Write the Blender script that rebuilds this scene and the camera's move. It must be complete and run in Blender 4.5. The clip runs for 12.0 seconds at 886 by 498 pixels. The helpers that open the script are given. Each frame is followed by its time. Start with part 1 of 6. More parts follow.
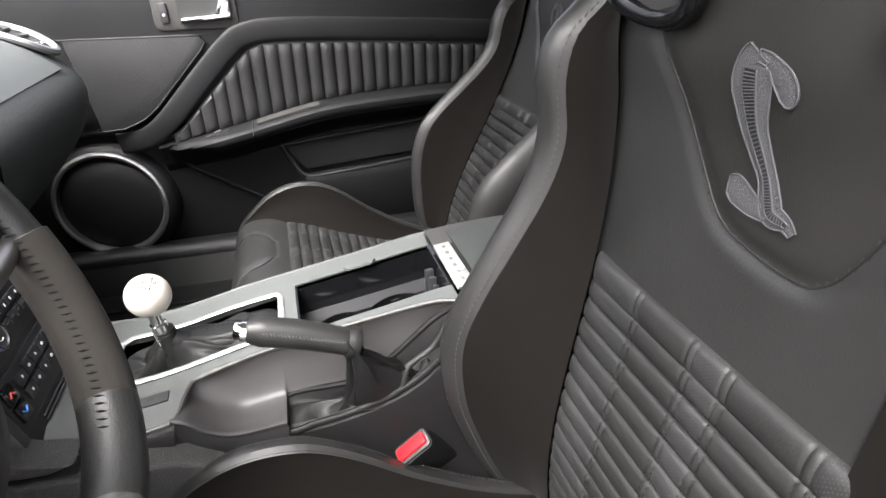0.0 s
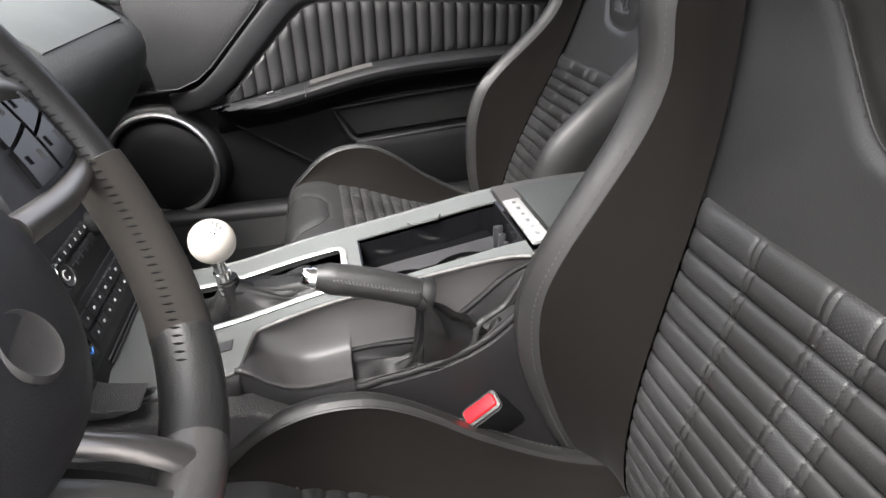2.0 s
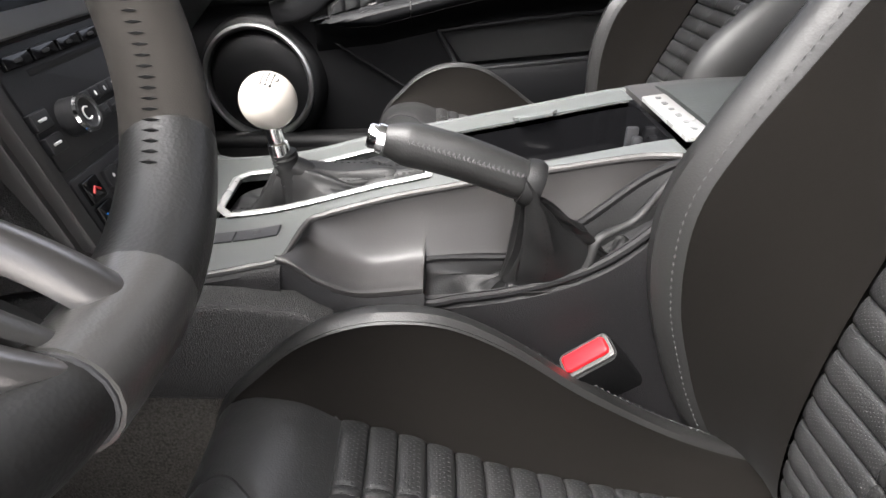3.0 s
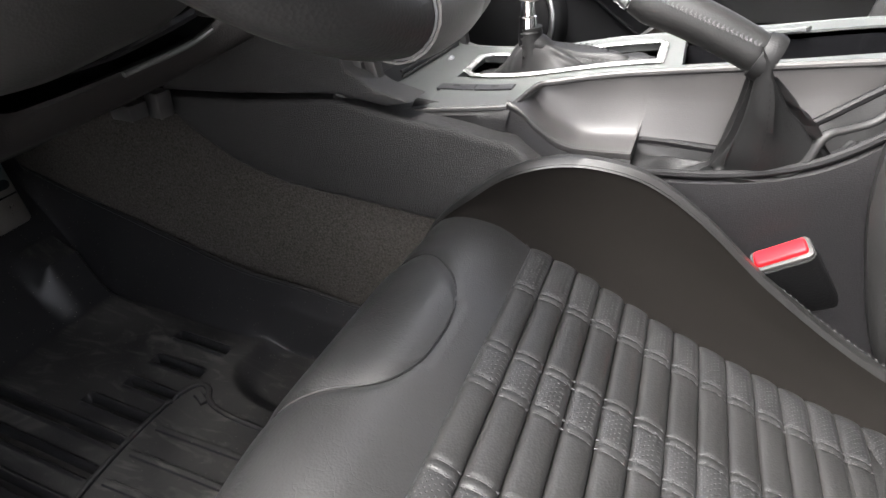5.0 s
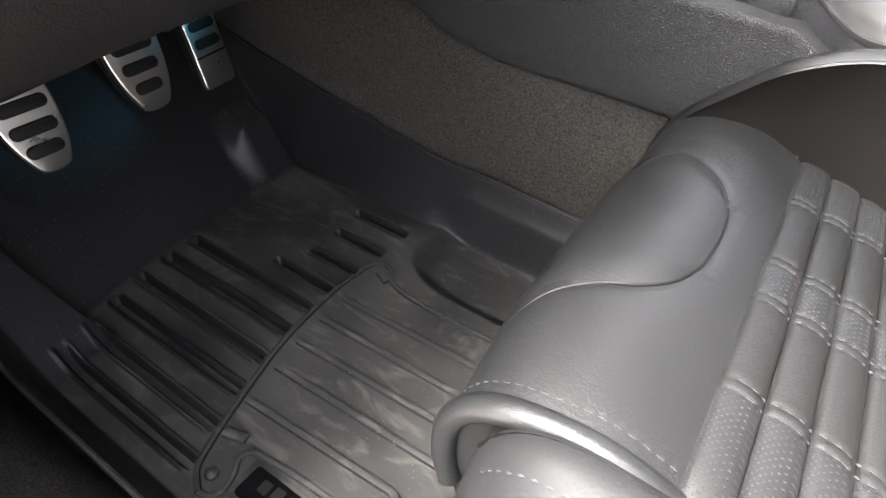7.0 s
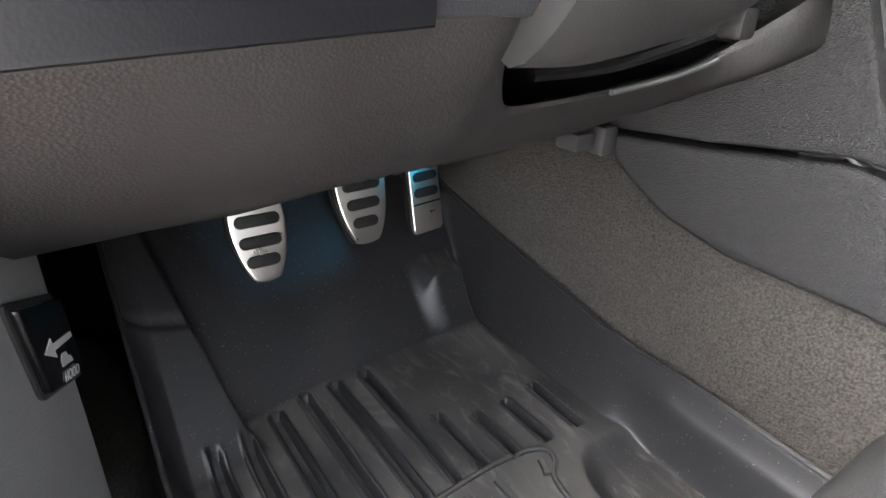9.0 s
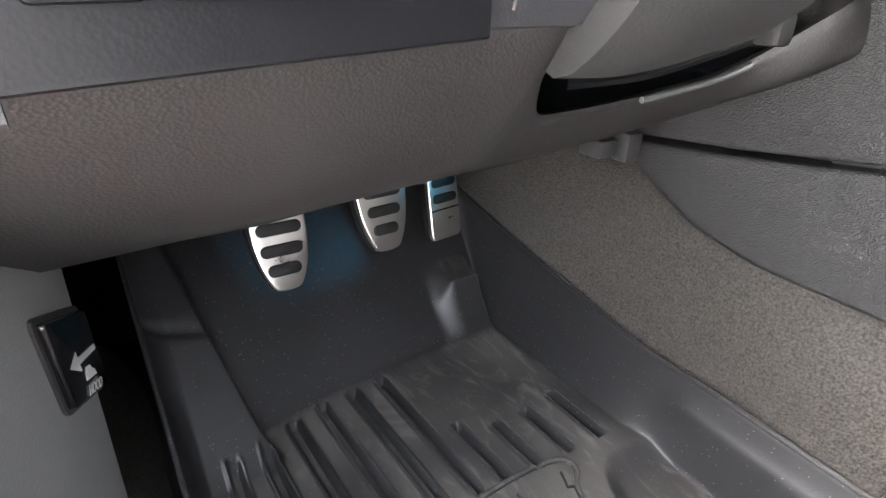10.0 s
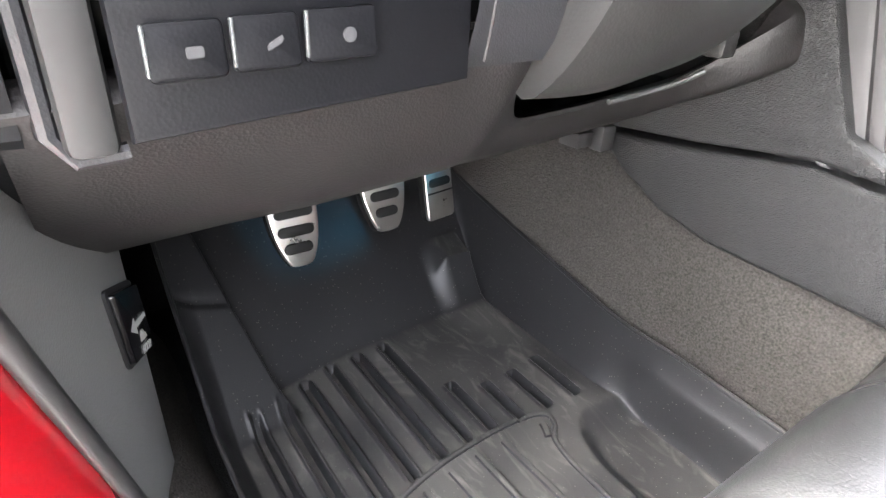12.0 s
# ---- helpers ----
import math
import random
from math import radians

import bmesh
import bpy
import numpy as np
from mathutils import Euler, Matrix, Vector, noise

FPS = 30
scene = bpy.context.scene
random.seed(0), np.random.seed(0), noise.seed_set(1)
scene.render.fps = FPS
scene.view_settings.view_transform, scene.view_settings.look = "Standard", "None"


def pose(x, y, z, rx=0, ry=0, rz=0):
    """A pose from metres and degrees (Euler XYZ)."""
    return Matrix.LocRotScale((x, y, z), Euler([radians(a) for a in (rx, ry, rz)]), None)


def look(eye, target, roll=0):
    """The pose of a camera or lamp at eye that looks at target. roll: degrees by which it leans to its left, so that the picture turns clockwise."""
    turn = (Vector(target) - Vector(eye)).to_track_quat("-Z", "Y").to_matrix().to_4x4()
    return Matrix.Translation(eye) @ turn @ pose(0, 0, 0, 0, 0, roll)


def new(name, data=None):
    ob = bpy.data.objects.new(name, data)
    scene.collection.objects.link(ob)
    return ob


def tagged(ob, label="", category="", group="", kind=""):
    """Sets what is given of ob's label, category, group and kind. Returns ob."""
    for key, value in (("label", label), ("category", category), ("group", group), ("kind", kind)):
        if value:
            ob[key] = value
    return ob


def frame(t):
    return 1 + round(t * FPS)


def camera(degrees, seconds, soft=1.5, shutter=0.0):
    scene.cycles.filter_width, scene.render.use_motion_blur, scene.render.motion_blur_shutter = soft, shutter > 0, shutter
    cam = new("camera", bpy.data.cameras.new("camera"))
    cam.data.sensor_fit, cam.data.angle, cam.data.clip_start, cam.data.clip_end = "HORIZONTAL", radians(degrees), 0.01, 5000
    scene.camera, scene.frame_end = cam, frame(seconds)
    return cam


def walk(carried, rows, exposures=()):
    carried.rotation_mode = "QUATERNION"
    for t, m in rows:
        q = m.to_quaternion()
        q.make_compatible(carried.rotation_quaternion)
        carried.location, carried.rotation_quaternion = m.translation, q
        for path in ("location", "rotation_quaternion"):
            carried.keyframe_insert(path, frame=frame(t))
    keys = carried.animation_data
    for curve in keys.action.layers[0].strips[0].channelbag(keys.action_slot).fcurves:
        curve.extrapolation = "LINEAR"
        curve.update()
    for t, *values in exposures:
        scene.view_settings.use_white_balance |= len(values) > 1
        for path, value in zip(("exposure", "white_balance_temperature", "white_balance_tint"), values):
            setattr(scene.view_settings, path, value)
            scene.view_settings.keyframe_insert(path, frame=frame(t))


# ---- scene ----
cam = camera(75.5, 12.0)
METRES, EYE, TILT, LEAN, TURN = 0.83, 0.97, -24.0, 0.0, -20.0
SIZE = 1.08  # true size over the plan's units
PATH = [
    (0, (0.0724, -0.5680, 0.9051), (0.5388, 1.1450, -0.0146), -1.18),
    (0.5, (0.0814, -0.5540, 0.8969), (0.4716, 1.1800, -0.0205), -1.57),
    (1, (0.0628, -0.5410, 0.8931), (0.4345, 1.1870, -0.0431), -1.83),
    (1.5, (0.0504, -0.5400, 0.8987), (0.4077, 1.1850, -0.0479), -1.77),
    (2, (0.0392, -0.5430, 0.8648), (0.3844, 1.1710, -0.1065), -1.64),
    (2.3, (-0.0004, -0.5150, 0.7881), (0.2903, 1.1940, -0.2088), -0.96),
    (2.5, (0.0064, -0.4890, 0.7620), (0.2188, 1.2240, -0.2494), -0.87),
    (2.7, (0.0253, -0.4670, 0.7436), (0.1494, 1.2520, -0.2731), -0.75),
    (4.3, (0.0677, -0.4620, 0.7525), (-0.1674, 1.1950, -0.3420), -0.36),
    (4.5, (0.0628, -0.4900, 0.7450), (-0.2417, 1.1620, -0.3399), 0.50),
    (5, (0.0485, -0.5600, 0.6863), (-0.5547, 1.0160, -0.3861), 1.34),
    (5.5, (0.0180, -0.6010, 0.6589), (-0.7506, 0.8770, -0.4477), 1.16),
    (6, (-0.0031, -0.6060, 0.6272), (-0.7949, 0.7500, -0.6115), 1.22),
    (6.5, (-0.0163, -0.5950, 0.6339), (-0.8117, 0.7020, -0.6659), 1.11),
    (7, (-0.0347, -0.5820, 0.6482), (-0.8604, 0.6850, -0.6609), 1.78),
    (7.5, (-0.0506, -0.5710, 0.6502), (-1.0535, 0.5810, -0.6413), 2.68),
    (7.7, (-0.0444, -0.5600, 0.6514), (-1.2003, 0.5710, -0.5245), 2.53),
    (9.5, (-0.0747, -0.5710, 0.6259), (-1.5443, 0.4930, -0.2163), 2.64),
    (10, (-0.0800, -0.5740, 0.6326), (-1.5483, 0.4860, -0.2158), 2.64),
    (10.5, (-0.0779, -0.5720, 0.6333), (-1.5456, 0.4870, -0.2181), 2.64),
    (11, (-0.0740, -0.5730, 0.6319), (-1.5374, 0.4870, -0.2252), 2.52),
    (11.5, (-0.0600, -0.5820, 0.6312), (-1.5185, 0.4770, -0.2356), 2.39),
    (12, (-0.0380, -0.6000, 0.6627), (-1.4671, 0.4430, -0.2681), 2.77),
]
walk(cam, [(t, look(Vector(eye) * SIZE, Vector(target) * SIZE, roll)) for t, eye, target, roll in PATH], exposures=[(0.0, 3.15), (2.0, 3.15), (2.7, 3.2), (4.5, 3.55), (5.5, 4.0), (6.5, 4.3), (7.5, 4.85), (9.5, 6.0), (12.0, 6.3)])

# ---- light: soft overcast daylight through the glass and the open driver's door ----
SUN_DIR = Vector((-0.38, -0.38, 0.84)).normalized()
world = bpy.data.worlds.new("sky")
scene.world = world
world.use_nodes = True
wn = world.node_tree
sky = wn.nodes.new("ShaderNodeTexSky")
sky.sky_type = "NISHITA"
sky.sun_disc = False
sky.sun_elevation = math.asin(SUN_DIR.z)
sky.sun_rotation = math.atan2(SUN_DIR.x, SUN_DIR.y)
sky.air_density, sky.dust_density = 0.4, 9.0
soft_sky = wn.nodes.new("ShaderNodeHueSaturation")
soft_sky.inputs["Saturation"].default_value = 0.4
wn.links.new(sky.outputs[0], soft_sky.inputs["Color"])
wn.links.new(soft_sky.outputs[0], wn.nodes["Background"].inputs[0])
wn.nodes["Background"].inputs[1].default_value = 0.15
sun_lamp = bpy.data.lights.new("sun", "SUN")
sun_lamp.energy, sun_lamp.angle, sun_lamp.color = 1.6, radians(48), (0.98, 0.98, 0.96)
new("sun", sun_lamp).matrix_world = look(SUN_DIR * 10, (0, 0, 0))


# ---- materials ----
def shader(name, color, rough=0.5, metal=0.0, spec=0.5):
    m = bpy.data.materials.new(name)
    m.use_nodes = True
    b = m.node_tree.nodes["Principled BSDF"]
    b.inputs["Base Color"].default_value = (*color, 1)
    b.inputs["Roughness"].default_value = rough
    b.inputs["Metallic"].default_value = metal
    b.inputs["Specular IOR Level"].default_value = spec
    return m, m.node_tree, b


def wear(m, nt, b, color, rough, big=14.0, amount=0.25, spread=0.08):
    """Uneven colour and gloss at a broad scale."""
    co = nt.nodes.new("ShaderNodeTexCoord")
    n = nt.nodes.new("ShaderNodeTexNoise")
    n.inputs["Scale"].default_value, n.inputs["Detail"].default_value = big, 5
    nt.links.new(co.outputs["Object"], n.inputs["Vector"])
    ramp = nt.nodes.new("ShaderNodeMapRange")
    ramp.inputs["From Min"].default_value, ramp.inputs["From Max"].default_value = 0.3, 0.7
    ramp.inputs["To Min"].default_value, ramp.inputs["To Max"].default_value = rough - spread, rough + spread
    nt.links.new(n.outputs["Fac"], ramp.inputs["Value"])
    nt.links.new(ramp.outputs[0], b.inputs["Roughness"])
    mix = nt.nodes.new("ShaderNodeMix")
    mix.data_type = "RGBA"
    mix.inputs["A"].default_value = (*[c * (1 - amount) for c in color], 1)
    mix.inputs["B"].default_value = (*[c * (1 + amount) for c in color], 1)
    nt.links.new(n.outputs["Fac"], mix.inputs["Factor"])
    nt.links.new(mix.outputs["Result"], b.inputs["Base Color"])
    return co, mix


def bump(nt, b, co, kind, scale, strength, dist=0.0006, prior=None):
    t = nt.nodes.new({"voronoi": "ShaderNodeTexVoronoi", "noise": "ShaderNodeTexNoise", "wave": "ShaderNodeTexWave"}[kind])
    t.inputs["Scale"].default_value = scale
    if kind == "noise":
        t.inputs["Detail"].default_value = 4
    nt.links.new(co.outputs["Object"], t.inputs["Vector"])
    bp = nt.nodes.new("ShaderNodeBump")
    bp.inputs["Strength"].default_value, bp.inputs["Distance"].default_value = strength, dist
    nt.links.new(t.outputs[0], bp.inputs["Height"])
    if prior:
        nt.links.new(prior.outputs[0], bp.inputs["Normal"])
    nt.links.new(bp.outputs[0], b.inputs["Normal"])
    return bp


def leather(name, color=(0.012, 0.012, 0.0123), rough=0.39, grain=650.0, spec=0.38, creases=0.0):
    m, nt, b = shader(name, color, rough, 0, spec)
    co, _ = wear(m, nt, b, color, rough, 11, 0.3, 0.07)
    p = bump(nt, b, co, "noise", 26, 0.22, 0.0022)
    p = bump(nt, b, co, "voronoi", grain, 0.3, 0.0003, p)
    if creases:
        # fine wrinkles: edges of large cells, pulled out of shape
        warp = nt.nodes.new("ShaderNodeTexNoise")
        warp.inputs["Scale"].default_value, warp.inputs["Detail"].default_value = 26, 3
        nt.links.new(co.outputs["Object"], warp.inputs["Vector"])
        add = nt.nodes.new("ShaderNodeVectorMath")
        add.operation = "MULTIPLY_ADD"
        add.inputs[1].default_value = (0.07, 0.07, 0.07)
        nt.links.new(warp.outputs["Color"], add.inputs[0])
        nt.links.new(co.outputs["Object"], add.inputs[2])
        cell = nt.nodes.new("ShaderNodeTexVoronoi")
        cell.feature = "DISTANCE_TO_EDGE"
        cell.inputs["Scale"].default_value = 58
        nt.links.new(add.outputs[0], cell.inputs["Vector"])
        line = nt.nodes.new("ShaderNodeMapRange")
        line.inputs["From Max"].default_value = 0.035
        nt.links.new(cell.outputs["Distance"], line.inputs["Value"])
        bp = nt.nodes.new("ShaderNodeBump")
        bp.inputs["Strength"].default_value, bp.inputs["Distance"].default_value = creases, 0.0006
        nt.links.new(line.outputs[0], bp.inputs["Height"])
        nt.links.new(p.outputs[0], bp.inputs["Normal"])
        nt.links.new(bp.outputs[0], b.inputs["Normal"])
    return m


def perforated(name, color=(0.012, 0.012, 0.0123), rough=0.42, pitch=0.0034, upright=False, spec=0.5, lo=0.55, hole_color=(0.004, 0.004, 0.004)):
    """Leather or plastic with a grid of small punched holes."""
    m, nt, b = shader(name, color, rough, 0, spec)
    co, mix = wear(m, nt, b, color, rough, 11, 0.3, 0.07)
    sep = nt.nodes.new("ShaderNodeSeparateXYZ")
    nt.links.new(co.outputs["Object"], sep.inputs[0])
    add = nt.nodes.new("ShaderNodeMath")
    add.operation = "ADD"
    nt.links.new(sep.outputs["X"], add.inputs[0])
    nt.links.new(sep.outputs["Z"], add.inputs[1])
    waves = []
    for src in ((sep.outputs["X"], sep.outputs["Z"]) if upright else (sep.outputs["Y"], add.outputs[0])):
        k = nt.nodes.new("ShaderNodeMath")
        k.operation = "MULTIPLY"
        k.inputs[1].default_value = 2 * math.pi / pitch
        nt.links.new(src, k.inputs[0])
        c = nt.nodes.new("ShaderNodeMath")
        c.operation = "COSINE"
        nt.links.new(k.outputs[0], c.inputs[0])
        waves.append(c)
    mul = nt.nodes.new("ShaderNodeMath")
    mul.operation = "MULTIPLY"
    nt.links.new(waves[0].outputs[0], mul.inputs[0])
    nt.links.new(waves[1].outputs[0], mul.inputs[1])
    hole = nt.nodes.new("ShaderNodeMapRange")
    hole.inputs["From Min"].default_value, hole.inputs["From Max"].default_value = lo, lo + 0.2
    nt.links.new(mul.outputs[0], hole.inputs["Value"])
    dark = nt.nodes.new("ShaderNodeMix")
    dark.data_type = "RGBA"
    dark.inputs["B"].default_value = (*hole_color, 1)
    nt.links.new(hole.outputs[0], dark.inputs["Factor"])
    nt.links.new(mix.outputs["Result"], dark.inputs["A"])
    nt.links.new(dark.outputs["Result"], b.inputs["Base Color"])
    inv = nt.nodes.new("ShaderNodeMath")
    inv.operation = "SUBTRACT"
    inv.inputs[0].default_value = 1
    nt.links.new(hole.outputs[0], inv.inputs[1])
    bp = nt.nodes.new("ShaderNodeBump")
    bp.inputs["Strength"].default_value, bp.inputs["Distance"].default_value = 0.8, 0.0008
    nt.links.new(inv.outputs[0], bp.inputs["Height"])
    nt.links.new(bp.outputs[0], b.inputs["Normal"])
    return m


def suede(name, color=(0.0036, 0.0031, 0.0027)):
    m, nt, b = shader(name, color, 0.9, 0, 0.05)
    co, _ = wear(m, nt, b, color, 0.88, 9, 0.35, 0.05)
    b.inputs["Sheen Weight"].default_value = 0.015
    b.inputs["Sheen Roughness"].default_value = 0.45
    p = bump(nt, b, co, "noise", 30, 0.2, 0.001)
    bump(nt, b, co, "noise", 1500, 0.3, 0.0003, p)
    return m


def plastic(name, color, rough=0.5, grain=500.0, strength=0.4, kind="voronoi", dist=0.0005, spec=0.5):
    m, nt, b = shader(name, color, rough, 0, spec)
    co, _ = wear(m, nt, b, color, rough, 8, 0.2, 0.06)
    bump(nt, b, co, kind, grain, strength, dist)
    return m


def carpet(name, color):
    m, nt, b = shader(name, color, 0.95, 0, 0.03)
    co, mix = wear(m, nt, b, color, 0.95, 500, 0.55, 0.02)
    fibre = mix.inputs["Factor"].links[0].from_node
    sharp = nt.nodes.new("ShaderNodeMapRange")
    sharp.inputs["From Min"].default_value, sharp.inputs["From Max"].default_value = 0.28, 0.72
    nt.links.new(fibre.outputs["Fac"], sharp.inputs["Value"])
    nt.links.new(sharp.outputs[0], mix.inputs["Factor"])
    p = bump(nt, b, co, "noise", 18, 0.4, 0.004)
    bump(nt, b, co, "noise", 520, 0.9, 0.0024, p)
    return m


def metal(name, color, rough, grain=0.0):
    m, nt, b = shader(name, color, rough, 1.0)
    co, _ = wear(m, nt, b, color, rough, 60, 0.08, 0.05)
    if grain:
        bump(nt, b, co, "noise", grain, 0.12, 0.0002)
    return m


def dusty_rubber(name):
    """Black moulded rubber with scuffs and pale dust, its flat faces lightened as if lit."""
    color = (0.0125, 0.0125, 0.0132)
    m, nt, b = shader(name, color, 0.5, 0, 0.30)
    co = nt.nodes.new("ShaderNodeTexCoord")
    mp = nt.nodes.new("ShaderNodeMapping")
    mp.inputs["Rotation"].default_value = (0, 0, 0.5)
    mp.inputs["Scale"].default_value = (1, 2.6, 1)
    nt.links.new(co.outputs["Object"], mp.inputs["Vector"])
    n = nt.nodes.new("ShaderNodeTexNoise")
    n.inputs["Scale"].default_value, n.inputs["Detail"].default_value, n.inputs["Distortion"].default_value = 15, 9, 2.2
    nt.links.new(mp.outputs[0], n.inputs["Vector"])
    r = nt.nodes.new("ShaderNodeMapRange")
    r.inputs["From Min"].default_value, r.inputs["From Max"].default_value = 0.52, 0.80
    r.inputs["To Max"].default_value = 0.75
    nt.links.new(n.outputs["Fac"], r.inputs["Value"])
    v = nt.nodes.new("ShaderNodeTexVoronoi")
    v.inputs["Scale"].default_value = 190
    nt.links.new(co.outputs["Object"], v.inputs["Vector"])
    sp = nt.nodes.new("ShaderNodeMapRange")
    sp.inputs["From Min"].default_value, sp.inputs["From Max"].default_value = 0.13, 0.06
    nt.links.new(v.outputs["Distance"], sp.inputs["Value"])
    # Upward faces only: settled dust, plus the floor's extra light put into colour.
    geo = nt.nodes.new("ShaderNodeNewGeometry")
    up = nt.nodes.new("ShaderNodeSeparateXYZ")
    nt.links.new(geo.outputs["Normal"], up.inputs[0])
    lie = nt.nodes.new("ShaderNodeMapRange")
    lie.inputs["From Min"].default_value, lie.inputs["From Max"].default_value = 0.86, 0.99
    nt.links.new(up.outputs["Z"], lie.inputs["Value"])
    film = nt.nodes.new("ShaderNodeTexNoise")
    film.inputs["Scale"].default_value, film.inputs["Detail"].default_value = 9, 6
    nt.links.new(co.outputs["Object"], film.inputs["Vector"])
    film_r = nt.nodes.new("ShaderNodeMapRange")
    film_r.inputs["From Min"].default_value, film_r.inputs["From Max"].default_value, film_r.inputs["To Max"].default_value = 0.28, 0.74, 0.42
    nt.links.new(film.outputs["Fac"], film_r.inputs["Value"])
    scuff = nt.nodes.new("ShaderNodeMath")
    scuff.operation = "ADD"
    nt.links.new(r.outputs[0], scuff.inputs[0])
    nt.links.new(film_r.outputs[0], scuff.inputs[1])
    r = nt.nodes.new("ShaderNodeMath")
    r.operation = "MULTIPLY"
    nt.links.new(scuff.outputs[0], r.inputs[0])
    nt.links.new(lie.outputs[0], r.inputs[1])
    mx = nt.nodes.new("ShaderNodeMath")
    mx.operation = "MAXIMUM"
    nt.links.new(r.outputs[0], mx.inputs[0])
    nt.links.new(sp.outputs[0], mx.inputs[1])
    mix = nt.nodes.new("ShaderNodeMix")
    mix.data_type = "RGBA"
    mix.inputs["A"].default_value = (*color, 1)
    mix.inputs["B"].default_value = (0.120, 0.115, 0.104, 1)
    nt.links.new(mx.outputs[0], mix.inputs["Factor"])
    nt.links.new(mix.outputs["Result"], b.inputs["Base Color"])
    ro = nt.nodes.new("ShaderNodeMapRange")
    ro.inputs["To Min"].default_value, ro.inputs["To Max"].default_value = 0.42, 0.85
    nt.links.new(mx.outputs[0], ro.inputs["Value"])
    nt.links.new(ro.outputs[0], b.inputs["Roughness"])
    bump(nt, b, co, "noise", 700, 0.3, 0.0004)
    return m


LEATHER = leather("black_leather", (0.0100, 0.0099, 0.0098), 0.44, 650, 0.32)
LEATHER_SOFT = leather("black_leather_smooth", (0.0112, 0.0112, 0.0113), 0.39, 700, 0.47, 0.11)
# Duller copy of LEATHER that holds off sun glare on the near bolsters.
LEATHER_DULL = leather("dull_bolster_leather", (0.0095, 0.0095, 0.0098), 0.58, 650, 0.2)
QUILT = leather("door_quilt_vinyl", (0.0110, 0.0110, 0.0116), 0.5, 650, 0.22)
PERF = perforated("perforated_leather", (0.0115, 0.0115, 0.0117), pitch=0.0036, spec=0.38, lo=0.66, hole_color=(0.034, 0.034, 0.034))
SUEDE = suede("dark_suede")
RIM_SUEDE = suede("paler_rim_suede", (0.017, 0.0155, 0.014))
BOOT_HIDE = leather("boot_leather", (0.0055, 0.0055, 0.0056), 0.55, 700, 0.25)
GRAINED = plastic("grained_black_plastic", (0.0056, 0.0054, 0.0058), 0.52, 900, 0.4, "voronoi", 0.0005, 0.15)
# Paler copy of GRAINED with the footwell's brightness put into the colour.
GRAINED_LIT = plastic("grained_plastic_lit", (0.0175, 0.0170, 0.0168), 0.44, 900, 1.0, "voronoi", 0.0007, 0.30)
DARK = plastic("plain_black_plastic", (0.013, 0.013, 0.0145), 0.48, 900, 0.2, "voronoi", 0.0005, 0.4)
DOOR_SKIN = plastic("door_vinyl", (0.0066, 0.0067, 0.0073), 0.52, 700, 0.3, "voronoi", 0.0005, 0.16)
DASH_SKIN = plastic("dashboard_vinyl", (0.022, 0.024, 0.0235), 0.55, 480, 0.4, "voronoi", 0.0006, 0.3)
SHROUD = plastic("column_plastic", (0.0125, 0.0122, 0.0119), 0.5, 600, 0.2, "voronoi", 0.0004, 0.25)
KNEE = plastic("knee_panel_vinyl", (0.0084, 0.0073, 0.0072), 0.52, 700, 0.3, "voronoi", 0.0005, 0.4)
GREY_TRIM = plastic("grey_sill_trim", (0.16, 0.16, 0.157), 0.5, 650, 0.35)
SATIN = plastic("satin_grey_paint", (0.052, 0.055, 0.0535), 0.36, 900, 0.08)
SATIN_DARK = plastic("dark_satin_paint", (0.025, 0.0238, 0.0236), 0.46, 900, 0.08, "voronoi", 0.0005, 0.35)
GLOSS_BLACK = shader("gloss_black", (0.004, 0.004, 0.0045), 0.14, 0, 0.35)[0]
BLACK_VOID = shader("matt_black", (0.006, 0.006, 0.006), 0.7)[0]
CHROME = metal("chrome", (0.82, 0.82, 0.82), 0.12)
BRUSHED = metal("brushed_steel", (0.46, 0.45, 0.43), 0.32, 900)
SILVER = metal("silver_trim", (0.48, 0.48, 0.48), 0.36)
BRIGHT = plastic("bright_satin_metal", (0.24, 0.24, 0.236), 0.28, 900, 0.05)
BRIGHT.node_tree.nodes["Principled BSDF"].inputs["Metallic"].default_value = 0.35
SPOKE = plastic("spoke_paint", (0.22, 0.21, 0.205), 0.33, 900, 0.05)
SPOKE.node_tree.nodes["Principled BSDF"].inputs["Metallic"].default_value = 0.9
SPOKE_DARK = plastic("dark_spoke_paint", (0.035, 0.034, 0.033), 0.32, 900, 0.1)
CARPET = carpet("black_carpet", (0.012, 0.0115, 0.011))
TUNNEL_CARPET = carpet("tunnel_carpet", (0.041, 0.038, 0.0345))
RUBBER = dusty_rubber("dusty_rubber")
PAD_RUBBER = plastic("pedal_rubber", (0.006, 0.006, 0.006), 0.6, 900, 0.3, "voronoi", 0.0005, 0.15)
THREAD = shader("grey_thread", (0.028, 0.028, 0.0285), 0.8)[0]
SEAT_THREAD = shader("seat_thread", (0.040, 0.040, 0.041), 0.85, 0, 0.08)[0]
DARK_THREAD = shader("black_thread", (0.009, 0.009, 0.0092), 0.8, 0, 0.08)[0]
EMBROIDERY = plastic("grey_embroidery", (0.022, 0.022, 0.024), 0.8, 900, 0.9, "noise", 0.001)
PALE_STITCH = shader("pale_embroidery_thread", (0.036, 0.036, 0.039), 0.8, 0, 0.1)[0]
SHIELD = leather("shield_vinyl", (0.0085, 0.0083, 0.0078), 0.55, 800, 0.25)
BALL_WHITE = shader("ivory_ball", (0.34, 0.315, 0.285), 0.16)[0]
